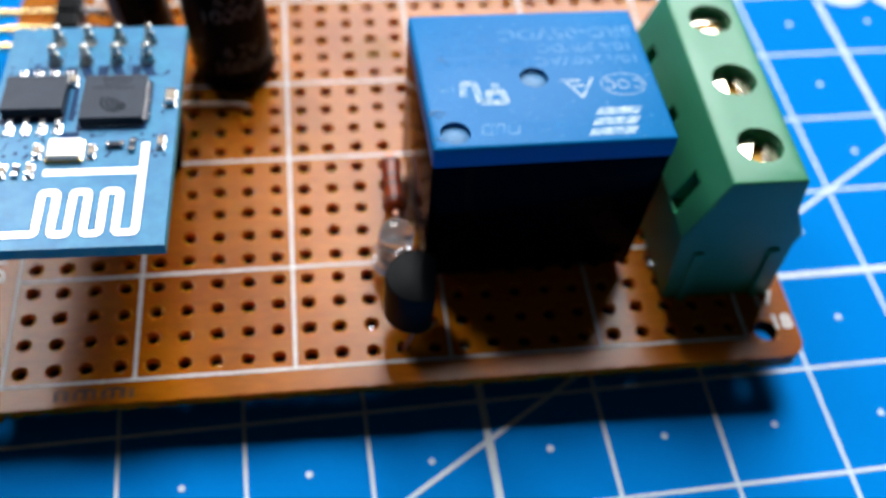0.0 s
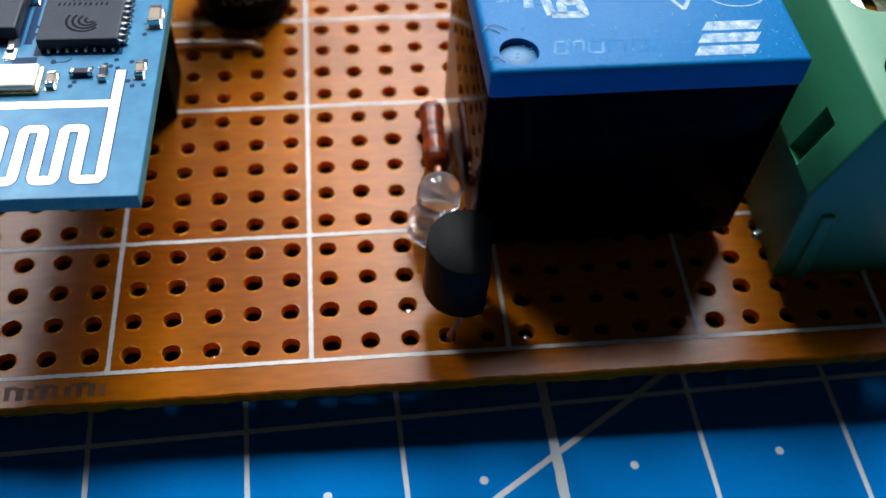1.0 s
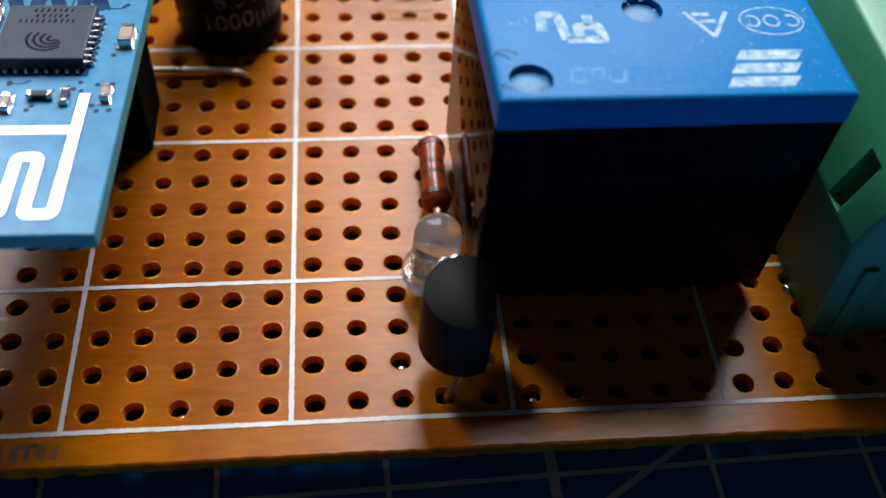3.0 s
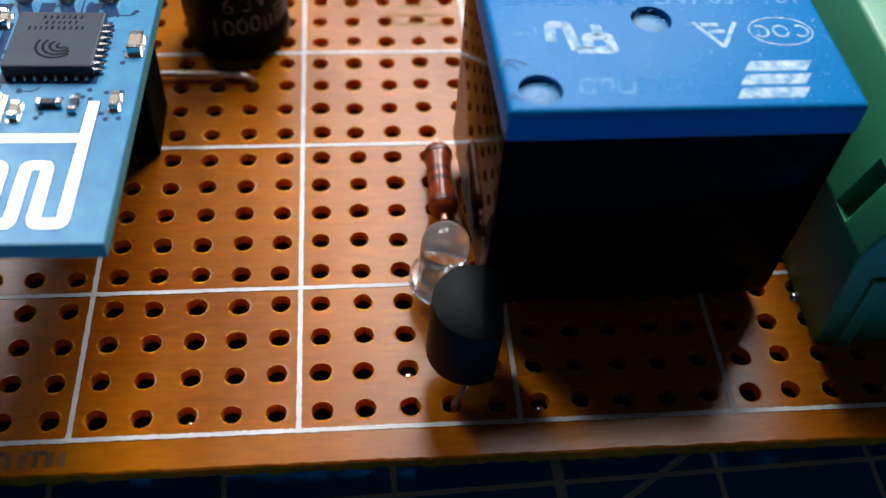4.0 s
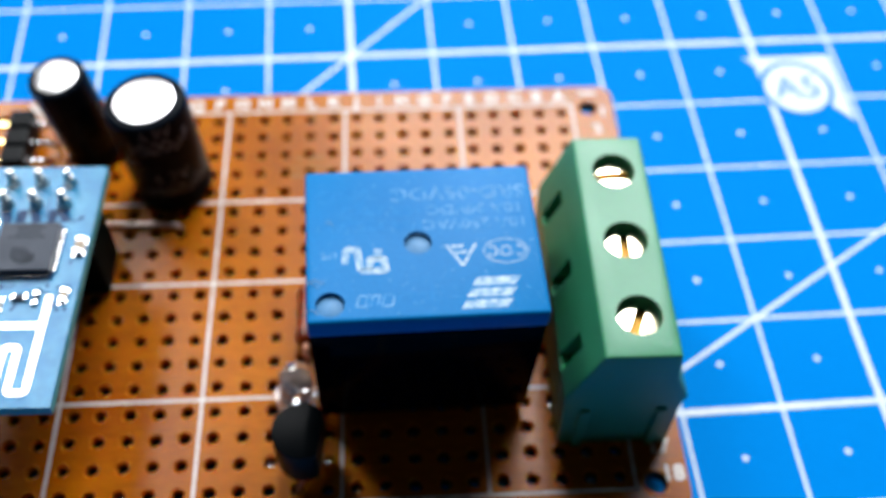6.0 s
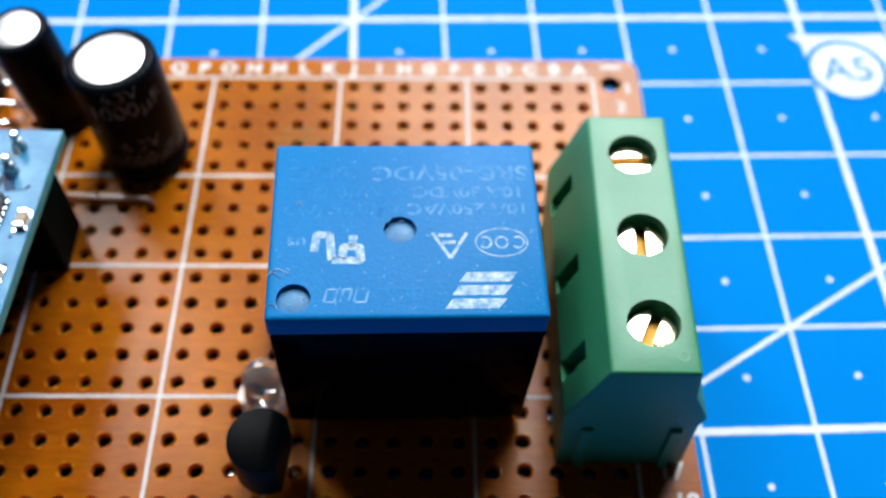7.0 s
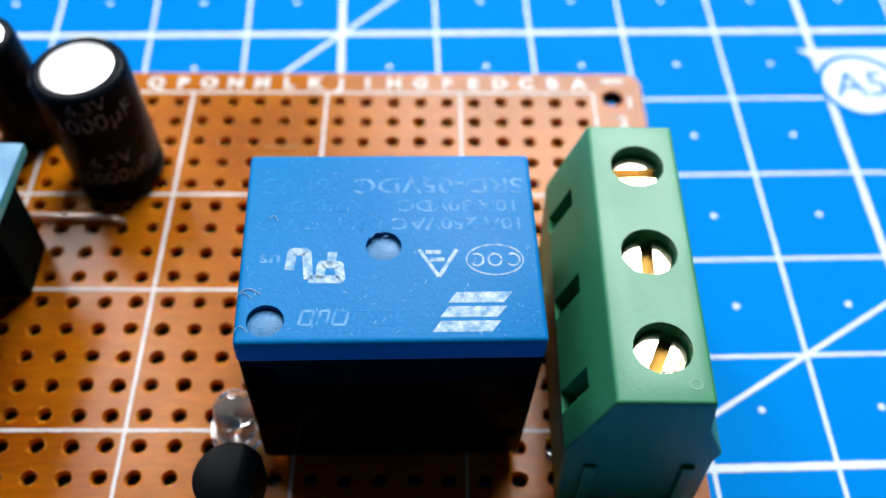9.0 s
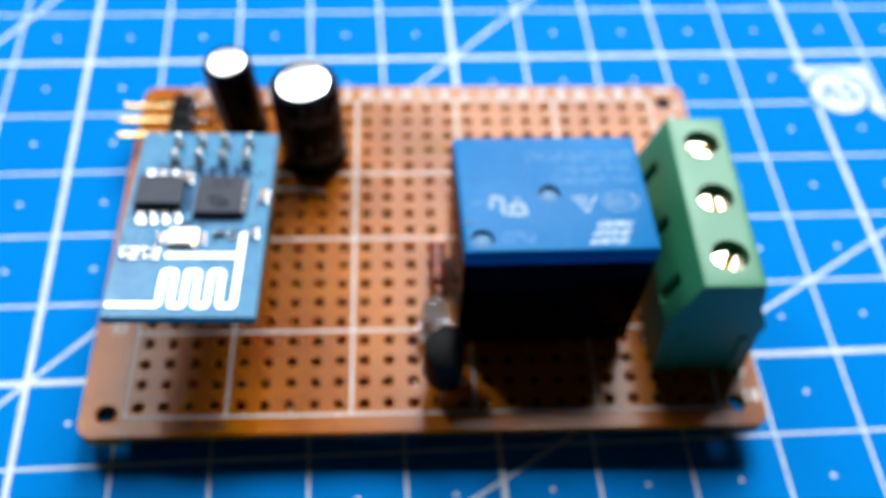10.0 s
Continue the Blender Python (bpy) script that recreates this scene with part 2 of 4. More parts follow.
def ring(bm, cx, cy, rx, ry, width, z0, z1, seg=40):
    outer = [(cx + rx * math.cos(a), cy + ry * math.sin(a)) for a in (2 * math.pi * k / seg for k in range(seg))]
    inner = [(cx + (rx - width) * math.cos(a), cy + (ry - width) * math.sin(a)) for a in (2 * math.pi * k / seg for k in range(seg))]
    o = [bm.verts.new((x, y, z1)) for x, y in outer]
    i = [bm.verts.new((x, y, z1)) for x, y in inner]
    ob = [bm.verts.new((x, y, z0)) for x, y in outer]
    ib = [bm.verts.new((x, y, z0)) for x, y in inner]
    for k in range(seg):
        j = (k + 1) % seg
        bm.faces.new((o[k], o[j], i[j], i[k]))
        bm.faces.new((ob[k], ob[j], o[j], o[k]))
        bm.faces.new((i[k], i[j], ib[j], ib[k]))
    return bm


def ribbon(bm, corners, width, bend, z0, z1):
    """A flat track of one piece along corners, which it takes in arcs of that radius."""
    pts = [Vector(corners[0])]
    for p, q, s in zip(corners, corners[1:], corners[2:]):
        p, q, s = Vector(p), Vector(q), Vector(s)
        u, v = (p - q).normalized(), (s - q).normalized()
        for k in range(6):
            f = k / 5
            pts.append((q + u * bend) * (1 - f) ** 2 + q * 2 * f * (1 - f) + (q + v * bend) * f ** 2)
    pts.append(Vector(corners[-1]))
    rows_ = []
    for k, p in enumerate(pts):
        d = (pts[min(k + 1, len(pts) - 1)] - pts[max(k - 1, 0)]).normalized()
        n = Vector((-d.y, d.x)) * width / 2
        rows_.append([bm.verts.new((*(p + n), z1)), bm.verts.new((*(p - n), z1)), bm.verts.new((*(p - n), z0)), bm.verts.new((*(p + n), z0))])
    for r, s in zip(rows_, rows_[1:]):
        for k in range(4):
            bm.faces.new((r[k], r[(k + 1) % 4], s[(k + 1) % 4], s[k]))
    bm.faces.new(rows_[0])
    bm.faces.new(list(reversed(rows_[-1])))
    bmesh.ops.recalc_face_normals(bm, faces=bm.faces)
    return bm


def tube(bm, path, radius, seg=10):
    """A round wire along points."""
    pts = [Vector(p) for p in path]
    rings = []
    for k, p in enumerate(pts):
        d = (pts[min(k + 1, len(pts) - 1)] - pts[max(k - 1, 0)]).normalized()
        side = d.cross(Vector((0.03, 0.02, 1)) if abs(d.z) < 0.9 else Vector((1, 0, 0))).normalized()
        top = side.cross(d)
        rings.append([bm.verts.new(p + radius * (math.cos(2 * math.pi * j / seg) * side + math.sin(2 * math.pi * j / seg) * top)) for j in range(seg)])
    for a, b in zip(rings, rings[1:]):
        for k in range(seg):
            bm.faces.new((a[k], a[(k + 1) % seg], b[(k + 1) % seg], b[k]))
    bm.faces.new(list(reversed(rings[0])))
    bm.faces.new(rings[-1])
    bmesh.ops.recalc_face_normals(bm, faces=bm.faces)
    return bm


def letters(body, size, depth=0.02, align="CENTER", heavy=0.0):
    """Raised writing as a bmesh in millimetres, in the x-y plane."""
    cu = bpy.data.curves.new("writing", "FONT")
    cu.body, cu.size, cu.extrude, cu.align_x, cu.align_y, cu.resolution_u = body, size, depth / 2, align, "CENTER", 3
    cu.offset = heavy
    tmp = new("writing", cu)
    bpy.context.view_layer.update()
    me = bpy.data.meshes.new_from_object(tmp.evaluated_get(bpy.context.evaluated_depsgraph_get()))
    bm = bmesh.new()
    bm.from_mesh(me)
    bpy.data.objects.remove(tmp)
    bpy.data.curves.remove(cu)
    bpy.data.meshes.remove(me)
    return bm


def cut(bm, cutters):
    """bm with the cutters (bmeshes) taken away."""
    def temp(b):
        me = bpy.data.meshes.new("cut")
        bmesh.ops.recalc_face_normals(b, faces=b.faces)
        b.to_mesh(me)
        b.free()
        return new("cut", me)
    body = temp(bm)
    knives = [temp(c) for c in cutters]
    for k in knives:
        mod = body.modifiers.new("cut", "BOOLEAN")
        mod.operation, mod.solver, mod.object = "DIFFERENCE", "EXACT", k
    bpy.context.view_layer.update()
    me = bpy.data.meshes.new_from_object(body.evaluated_get(bpy.context.evaluated_depsgraph_get()))
    out = bmesh.new()
    out.from_mesh(me)
    for o in (body, *knives):
        d = o.data
        bpy.data.objects.remove(o)
        bpy.data.meshes.remove(d)
    bpy.data.meshes.remove(me)
    return out


def structure(name, bm, material, label, category):
    ob = new(name, link(name, bm, material))
    return tagged(ob, label, category, kind="structure")


# ---- room ----
RX0, RX1, RY0, RY1, RZ0, RZ1 = -600, 600, -600, 320, -2.2, 900
structure("floor", box(bmesh.new(), RX0, RX1, RY0, RY1, RZ0 - 30, RZ0), M_TABLE, "dark brown wooden work surface under the mat", "work surface")
structure("wall_west", box(bmesh.new(), RX0 - 60, RX0, RY0, RY1, RZ0 - 30, RZ1), M_WALL, "plain grey plaster wall", "wall")
structure("wall_east", box(bmesh.new(), RX1, RX1 + 60, RY0, RY1, RZ0 - 30, RZ1), M_WALL, "plain grey plaster wall", "wall")
structure("wall_south", box(bmesh.new(), RX0 - 60, RX1 + 60, RY0 - 60, RY0, RZ0 - 30, RZ1), M_WALL, "plain grey plaster wall", "wall")
bm = bmesh.new()
wz0, wz1 = WIN_Z0 / MM, WIN_Z1 / MM
edges = [RX0 - 60] + [v / MM for pair in WINDOWS for v in pair] + [RX1 + 60]
for x0, x1 in zip(edges[0::2], edges[1::2]):
    box(bm, x0, x1, RY1, RY1 + 60, wz0, wz1)
box(bm, RX0 - 60, RX1 + 60, RY1, RY1 + 60, RZ0 - 30, wz0)
box(bm, RX0 - 60, RX1 + 60, RY1, RY1 + 60, wz1, RZ1)
structure("wall_north", bm, M_WALL, "plain grey plaster wall with two window openings", "wall")
structure("ceiling", box(bmesh.new(), RX0 - 60, RX1 + 60, RY0 - 60, RY1 + 60, RZ1, RZ1 + 40), M_CEILING, "plain dark ceiling", "ceiling")

# ---- cutting mat ----
CELL, MAT_TURN = 9.981, 2.16
mat_thing = tagged(new("cutting_mat"), "blue vinyl cutting mat with white printed grid", "cutting mat")
mat_thing.matrix_world = at(46.90, 19.81, 0, 0, 0, MAT_TURN)
part("sheet", box(bmesh.new(), -17 * CELL, 7 * CELL, -11 * CELL, 11 * CELL, -2.2, 0, 0.3), M_MAT, mat_thing)
INK0, INK1 = -0.02, 0.03
for i in range(-16, 7):
    bold = i % 5 == 1
    part("bold_grid_line" if bold else "grid_line", rough_strip(bmesh.new(), i * CELL, -10 * CELL, i * CELL, 10 * CELL, 0.66 if bold else 0.33, INK0, INK1 if bold else INK1 - 0.012, step=0.7, wear=0.10), M_PRINT, mat_thing)
for j in range(-10, 11):
    bold = j % 5 == 4
    part("bold_grid_line" if bold else "grid_line", rough_strip(bmesh.new(), -16 * CELL, j * CELL, 6 * CELL, j * CELL, 0.66 if bold else 0.33, INK0, INK1 + 0.006 if bold else INK1 - 0.006, step=0.7, wear=0.10), M_PRINT, mat_thing)
rise = 0.592
guide = strip(bmesh.new(), -8 * CELL, -8 * rise * CELL, 6 * CELL, 6 * rise * CELL, 0.4, INK0, INK1 + 0.012)
part("slanting_guide_line", guide, M_PRINT, mat_thing)
guide = strip(bmesh.new(), -15 * CELL, -7 * CELL, 2 * CELL, 10 * CELL, 0.4, INK0, INK1 + 0.012)
part("slanting_guide_line", guide, M_PRINT, mat_thing)
guide = strip(bmesh.new(), -12.2 * CELL, 1.7 * CELL, -7.5 * CELL, 8.4 * CELL, 0.5, INK0, INK1 + 0.018)
part("slanting_guide_line", guide, M_PRINT, mat_thing)
dots = bmesh.new()
for i in range(-16, 6):
    for j in range(-10, 10):
        lathe(dots, [(0.30, INK0), (0.30, INK1)], 8, (i + 0.5) * CELL, (j + 0.5) * CELL)
tagged(part("dots", dots, M_PRINT, mat_thing), kind="stuff")
# corner emblem: a white triangle with a round disc on its long side
EX, EY = 13.75, 31.65
cs, sn = math.cos(radians(-45)), math.sin(radians(-45))
pts = [(EX - 5.35, EY + 5.35), (EX + 4.55 * sn, EY + 4.55 * cs)]
pts += [(EX + 4.55 * math.cos(radians(a)), EY + 4.55 * math.sin(radians(a))) for a in range(129, -41, -6)]
pts += [(EX + 5.6, EY - 5.6), (EX + 5.6, EY + 5.35)]
emblem = prism(bmesh.new(), list(reversed(pts)), INK0, INK1 + 0.024)
bmesh.ops.recalc_face_normals(emblem, faces=emblem.faces)
part("emblem_triangle", emblem, M_PRINT, mat_thing)
part("emblem_ring", ring(bmesh.new(), EX, EY, 4.55, 4.55, 0.7, INK0, INK1 + 0.026), M_MAT, mat_thing)
part("emblem_disc", lathe(bmesh.new(), [(3.9, INK0), (3.9, INK1 + 0.03)], 48, EX, EY), M_PRINT, mat_thing)
size_mark = letters("A5", 5.0, 0.02)
bmesh.ops.translate(size_mark, vec=(EX + 0.1, EY, INK1 + 0.035), verts=size_mark.verts)
part("size_mark", size_mark, M_MAT, mat_thing)

# ---- perforated circuit board ----
PITCH, COLS, ROWS, THICK = 2.54, 24, 18, 1.6
GX0, GX1, GY0, GY1 = -12 * PITCH, 12 * PITCH, 0.0, 18 * PITCH
BX0, BX1, BY0, BY1 = -35.0, 35.2, -2.1, 48.35
rnd = random.Random(5)
board = tagged(on_board("circuit_board", 0, 0, 0), "brown phenolic perforated circuit board with white grid print", "circuit board")


def pierced(bm, x0, x1, y0, y1, cx, cy, r, per_side=4, corner=None, jitter=0.075):
    """One cell of the board with a countersunk hole; corner: (x, y) signs of a board corner that is rounded."""
    n = per_side * 4
    edge = []
    for k in range(n):
        s, f = divmod(k, per_side)
        f /= per_side
        edge.append([(x0 + (x1 - x0) * f, y0), (x1, y0 + (y1 - y0) * f), (x1 - (x1 - x0) * f, y1), (x0, y1 - (y1 - y0) * f)][s])
    if corner:
        q = 1.6
        ox, oy = (x1 if corner[0] > 0 else x0) - corner[0] * q, (y1 if corner[1] > 0 else y0) - corner[1] * q
        for k, (x, y) in enumerate(edge):
            if (x - ox) * corner[0] > 0 and (y - oy) * corner[1] > 0:
                d = Vector((x - ox, y - oy)).normalized() * q
                edge[k] = (ox + d.x, oy + d.y)
    wob = [1 + rnd.uniform(-jitter, jitter) for _ in range(n)]
    wob = [(wob[k] + wob[k - 1]) / 2 for k in range(n)]
    cx, cy = cx + rnd.uniform(-jitter, jitter), cy + rnd.uniform(-jitter, jitter)
    a0 = math.atan2(y0 - cy, x0 - cx)
    ang = [math.atan2(y - cy, x - cx) for x, y in edge]
    lev = []
    chipped = [rnd.random() < 0.3 for _ in range(n)]
    lip = [rnd.uniform(1.12, 1.52) for _ in range(n)]
    lip = [(lip[k] + lip[k - 1]) / 2 for k in range(n)]
    cone = ((1.16, 0.012), (0.99, -0.62), (0.95, -0.9), (0.95, -THICK)) if per_side == 4 else ((1.0, 0.0), (0.98, -0.1), (0.98, -0.9), (0.98, -THICK))
    lev.append([bm.verts.new((cx + r * lip[k] * math.cos(ang[k]), cy + r * lip[k] * math.sin(ang[k]), 0)) for k in range(n)])
    for rr, z in cone:
        lev.append([bm.verts.new((cx + r * rr * wob[k] * math.cos(ang[k]), cy + r * rr * wob[k] * math.sin(ang[k]), z)) for k in range(n)])
    top = [bm.verts.new((x, y, 0)) for x, y in edge]
    low = [bm.verts.new((x, y, -THICK)) for x, y in edge]
    for k in range(n):
        j = (k + 1) % n
        bm.faces.new((top[k], top[j], lev[0][j], lev[0][k]))
        for s, (a, b) in enumerate(zip(lev, lev[1:])):
            # index 2 below the cone: painted shade in the depth of the hole
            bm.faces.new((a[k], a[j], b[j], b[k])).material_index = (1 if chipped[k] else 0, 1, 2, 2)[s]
        bm.faces.new((lev[-1][k], lev[-1][j], low[j], low[k]))
        if corner:
            mx, my = (edge[k][0] + edge[j][0]) / 2, (edge[k][1] + edge[j][1]) / 2
            if (mx - cx) * corner[0] > 1.2 and not (abs(mx - (x0 if corner[0] > 0 else x1)) < 1e-6) or (my - cy) * corner[1] > 1.2:
                bm.faces.new((low[k], low[j], top[j], top[k]))


bm = bmesh.new()
for c in range(COLS):
    for r in range(ROWS):
        x0, y0 = GX0 + c * PITCH, GY0 + r * PITCH
        pierced(bm, x0, x0 + PITCH, y0, y0 + PITCH, x0 + PITCH / 2, y0 + PITCH / 2, rnd.uniform(0.51, 0.57))
for sx, sy in ((1, -1), (1, 1), (-1, -1), (-1, 1)):
    xa, xb = (GX1, BX1) if sx > 0 else (BX0, GX0)
    ya, yb = (BY0, 3.0) if sy < 0 else (GY1 - 3.0, BY1)
    pierced(bm, xa, xb, ya, yb, 32.3 * sx, 0.55 if sy < 0 else 45.1, 1.02, 8, (sx, sy), 0.01)
ends = []
for k in range(141):
    x = GX0 + (GX1 - GX0) * k / 140
    e1, e2 = (0, 0) if k in (0, 140) else (rnd.uniform(-0.05, 0.05), rnd.uniform(-0.12, 0.06))
    ends.append([bm.verts.new(p) for p in ((x, GY0, 0), (x, BY0 + 0.10 + e1, 0), (x, BY0 + e1, -0.10), (x, BY0 + 0.3 + e2, -THICK + 0.12 + e1), (x, BY0 + 0.45 + e2, -THICK), (x, GY0, -THICK))])
for p, q in zip(ends, ends[1:]):
    for k in range(5):
        bm.faces.new((p[k], p[k + 1], q[k + 1], q[k]))
for x0, x1, y0, y1 in ((GX0, GX1, GY1, BY1), (BX0, GX0, 3.0, GY1 - 3.0), (GX1, BX1, 3.0, GY1 - 3.0)):
    box(bm, x0, x1, y0, y1, -THICK, 0)
bmesh.ops.remove_doubles(bm, verts=bm.verts, dist=0.004)
part("panel", bm, [M_BOARD, M_BORE, M_BORE_SHADE], board)

INK = 0.03
for c in (0, 4, 9, 14, 19, 24):
    part("printed_line", rough_strip(bmesh.new(), GX0 + c * PITCH, GY0 - 0.12, GX0 + c * PITCH, GY1 + 0.12, 0.29, -0.05, INK, 0.16, 0.2), M_BOARD_PRINT, board)
for r in (0, 4, 9, 13, 18):
    part("printed_line", rough_strip(bmesh.new(), GX0 - 0.12, r * PITCH, GX1 + 0.12, r * PITCH, 0.28, -0.05, INK + 0.008, 0.16, 0.2), M_BOARD_PRINT, board)
for k, ch in enumerate("ABCDEFGHIJKLMNOPQRSTUVWX"):
    b = letters(ch, 1.95, 0.03, heavy=0.11)
    bmesh.ops.translate(b, vec=(GX1 - (k + 0.5) * PITCH, 46.95, 0.02), verts=b.verts)
    part("printed_letter", b, M_BOARD_PRINT, board)
for k in range(18):
    b = letters(str(k + 1), 2.0, 0.03, heavy=0.07)
    bmesh.ops.translate(b, vec=(33.9 if k in (0, 17) else 33.0, GY1 - (k + 0.5) * PITCH, 0.02), verts=b.verts)
    part("printed_number", b, M_BOARD_PRINT, board)
b = letters("DY-", 2.1, 0.03, align="LEFT", heavy=0.05)
part("printed_code", b, M_BOARD_PRINT, board, m=at(-32.35, 10.2, 0.02, 0, 0, 90))
for k in range(9):
    x = -26.4 + k * 0.72
    part("stamped_mark", box(bmesh.new(), x, x + 0.34 + 0.1 * (k % 2), -1.55, -0.55 - 0.1 * (k % 3), -0.02, 0.012), M_STAMP, board)
    if k % 3 != 1 and k < 8:
        part("stamped_mark", box(bmesh.new(), x + 0.3, x + 0.75, -0.8, -0.55, -0.02, 0.010), M_STAMP, board)
part("printed_dash", strip(bmesh.new(), 31.4, 47.4, 33.6, 47.4, 0.5, -0.02, 0.03), M_BOARD_PRINT, board)
# faint stamped print behind the relay
for x0, x1, y in ((-1.2, 3.6, 37.4), (-0.2, 3.0, 38.6), (-0.6, 3.4, 36.3)):
    part("faint_mark", box(bmesh.new(), x0, x1, y, y + 0.35, -0.02, 0.006), M_FAINT_INK, board)


def solder_leg(bm, x, y, z_end, r=0.4):
    lathe(bm, [(r * 0.8, -THICK - 0.01 - z_end), (r, -THICK - z_end * 0.6), (r * 2.0, -THICK - 0.05), (r * 2.0, -THICK)], 10, x, y)


def mat_depth(x, y):
    """How far the mat lies under the board's top."""
    return -(LIFT + TILT_X * x + TILT_Y * y)


# ---- relay ----
RLX0, RLX1, RLY0, RLY1, RLZ = 3.22, 22.02, 7.20, 22.15, 16.15
relay = tagged(on_board("relay", 12.15, 14.67, 1.2), "blue plastic box relay with worn white print", "relay")
W_, D_ = RLX1 - RLX0, RLY1 - RLY0
relay.matrix_world = relay.matrix_world @ at(0, 0, 0, 0, 1.65, 2.0) @ at(-W_ / 2, -D_ / 2, 0)
LID = RLZ - 2.1
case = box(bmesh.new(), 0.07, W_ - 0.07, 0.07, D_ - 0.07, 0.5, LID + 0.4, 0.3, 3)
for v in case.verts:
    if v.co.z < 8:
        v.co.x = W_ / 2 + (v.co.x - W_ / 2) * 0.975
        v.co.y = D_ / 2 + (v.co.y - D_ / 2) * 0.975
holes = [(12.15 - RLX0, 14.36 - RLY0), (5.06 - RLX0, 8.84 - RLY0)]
# the walls' darkness against the lid is shade put into the colour
part("case", case, M_RELAY_SIDE_SHADED, relay, "glossy blue case wall with its shade painted in near black", smooth=30)
lid = box(bmesh.new(), 0, W_, 0, D_, LID, RLZ, 0.32, 3)
lid = cut(lid, [lathe(bmesh.new(), [(1.13, RLZ - 0.55), (1.13, RLZ + 1)], 40, x, y) for x, y in holes])
part("lid", lid, M_RELAY, relay, "matt blue top", smooth=30)
for x, y in holes:
    part("recess_disc", lathe(bmesh.new(), [(1.08, RLZ - 0.75), (1.08, RLZ - 0.42), (1.0, RLZ - 0.38)], 36, x, y), M_RELAY_DISC, relay, "pale blue round plug", smooth=30)
part("base_plate", box(bmesh.new(), 0.5, W_ - 0.5, 0.5, D_ - 0.5, 0.0, 0.8, 0.1), M_DARK, relay)
for x, y in ((1.6, 7.6), (3.6, 1.6), (3.6, 13.7), (15.8, 1.6), (15.8, 13.7)):
    b = bmesh.new()
    box(b, x - 0.5, x + 0.5, y - 0.2, y + 0.2, -THICK - 2.2, 0.6)
    part("contact_pin", b, M_TIN, relay)
TOPZ = RLZ + 0.004


def px(x):
    return 5.06 + (x - 4.9) * 0.9916


def py(y):
    return 8.84 + (y - 9.05) * 0.935


def relay_text(body, size, x, y, material, name="print"):
    b = letters(body, size, 0.012, heavy=0.02)
    bmesh.ops.scale(b, vec=(1.18, 1.0, 1.0), verts=b.verts)
    part(name, b, material, relay, m=at(px(x) - RLX0, py(y - 0.35) - RLY0, TOPZ, 0, 0, 180))


relay_text("SRD-05VDC", 1.85, 15.75, 20.7, M_RELAY_FAINT)
relay_text("-SL-C", 1.9, 6.6, 20.7, M_RELAY_GHOST)
relay_text("10A 30VDC", 1.35, 17.0, 18.85, M_RELAY_FAINT)
relay_text("10A 28VDC", 1.35, 8.7, 18.85, M_RELAY_GHOST)
relay_text("10A 250VAC", 1.35, 16.9, 17.25, M_RELAY_FAINT)
relay_text("10A 125VAC", 1.35, 8.4, 17.25, M_RELAY_GHOST)
relay_text("us", 1.3, 4.9, 14.2, M_RELAY_FAINT)
for k in range(3):
    y = py(8.05 + k * 1.12) - RLY0
    x = px(14.95 + k * 0.52) - RLX0
    wd = 4.1 - 0.1 * k
    part("print_stripe", prism(bmesh.new(), [(x, y), (x + wd - 0.5, y), (x + wd + 0.1, y + 0.78), (x + 0.55, y + 0.78)], RLZ - 0.02, RLZ + 0.012), M_RELAY_INK, relay)
part("print_oval", ring(bmesh.new(), px(19.1) - RLX0, py(13.75) - RLY0, 1.85, 1.22, 0.10, RLZ - 0.02, RLZ + 0.012), M_RELAY_INK, relay)
for x, a0 in ((17.95, 220), (19.1, 10), (20.25, 220)):
    curl = [(px(x) - RLX0 + 0.42 * math.cos(radians(a)), py(13.75) - RLY0 + 0.46 * math.sin(radians(a))) for a in range(a0, a0 + (280 if a0 == 220 else 350), 20)]
    part("print_curl", ribbon(bmesh.new(), curl, 0.13, 0.02, RLZ - 0.02, RLZ + 0.010), M_RELAY_INK, relay)
ax, ay = px(7.8) - RLX0, py(13.4) - RLY0
for stroke in ([(-1.65, -0.35), (-1.5, 1.05), (-0.62, 1.05), (-0.42, -1.05)], [(-0.42, -1.05), (1.55, -1.1), (1.45, 0.02), (0.35, 0.05), (0.25, -1.0)], [(0.95, 0.0), (1.0, 1.0)]):
    part("print_sign", ribbon(bmesh.new(), [(ax + x, ay + y) for x, y in stroke], 0.58, 0.12, RLZ - 0.02, RLZ + 0.01), M_RELAY_INK, relay)
tr = bmesh.new()
tx, ty = px(15.5) - RLX0, py(13.45) - RLY0
strip(tr, tx - 1.2, ty + 1.1, tx + 0.0, ty - 1.0, 0.25, RLZ - 0.02, RLZ + 0.010)
strip(tr, tx + 1.2, ty + 1.1, tx + 0.0, ty - 1.0, 0.25, RLZ - 0.02, RLZ + 0.011)
strip(tr, tx - 0.8, ty + 0.9, tx + 0.2, ty + 0.9, 0.3, RLZ - 0.02, RLZ + 0.012)
strip(tr, tx - 0.5, ty + 0.3, tx + 0.4, ty + 0.3, 0.3, RLZ - 0.02, RLZ + 0.012)
part("print_triangle", tr, M_RELAY_INK, relay)
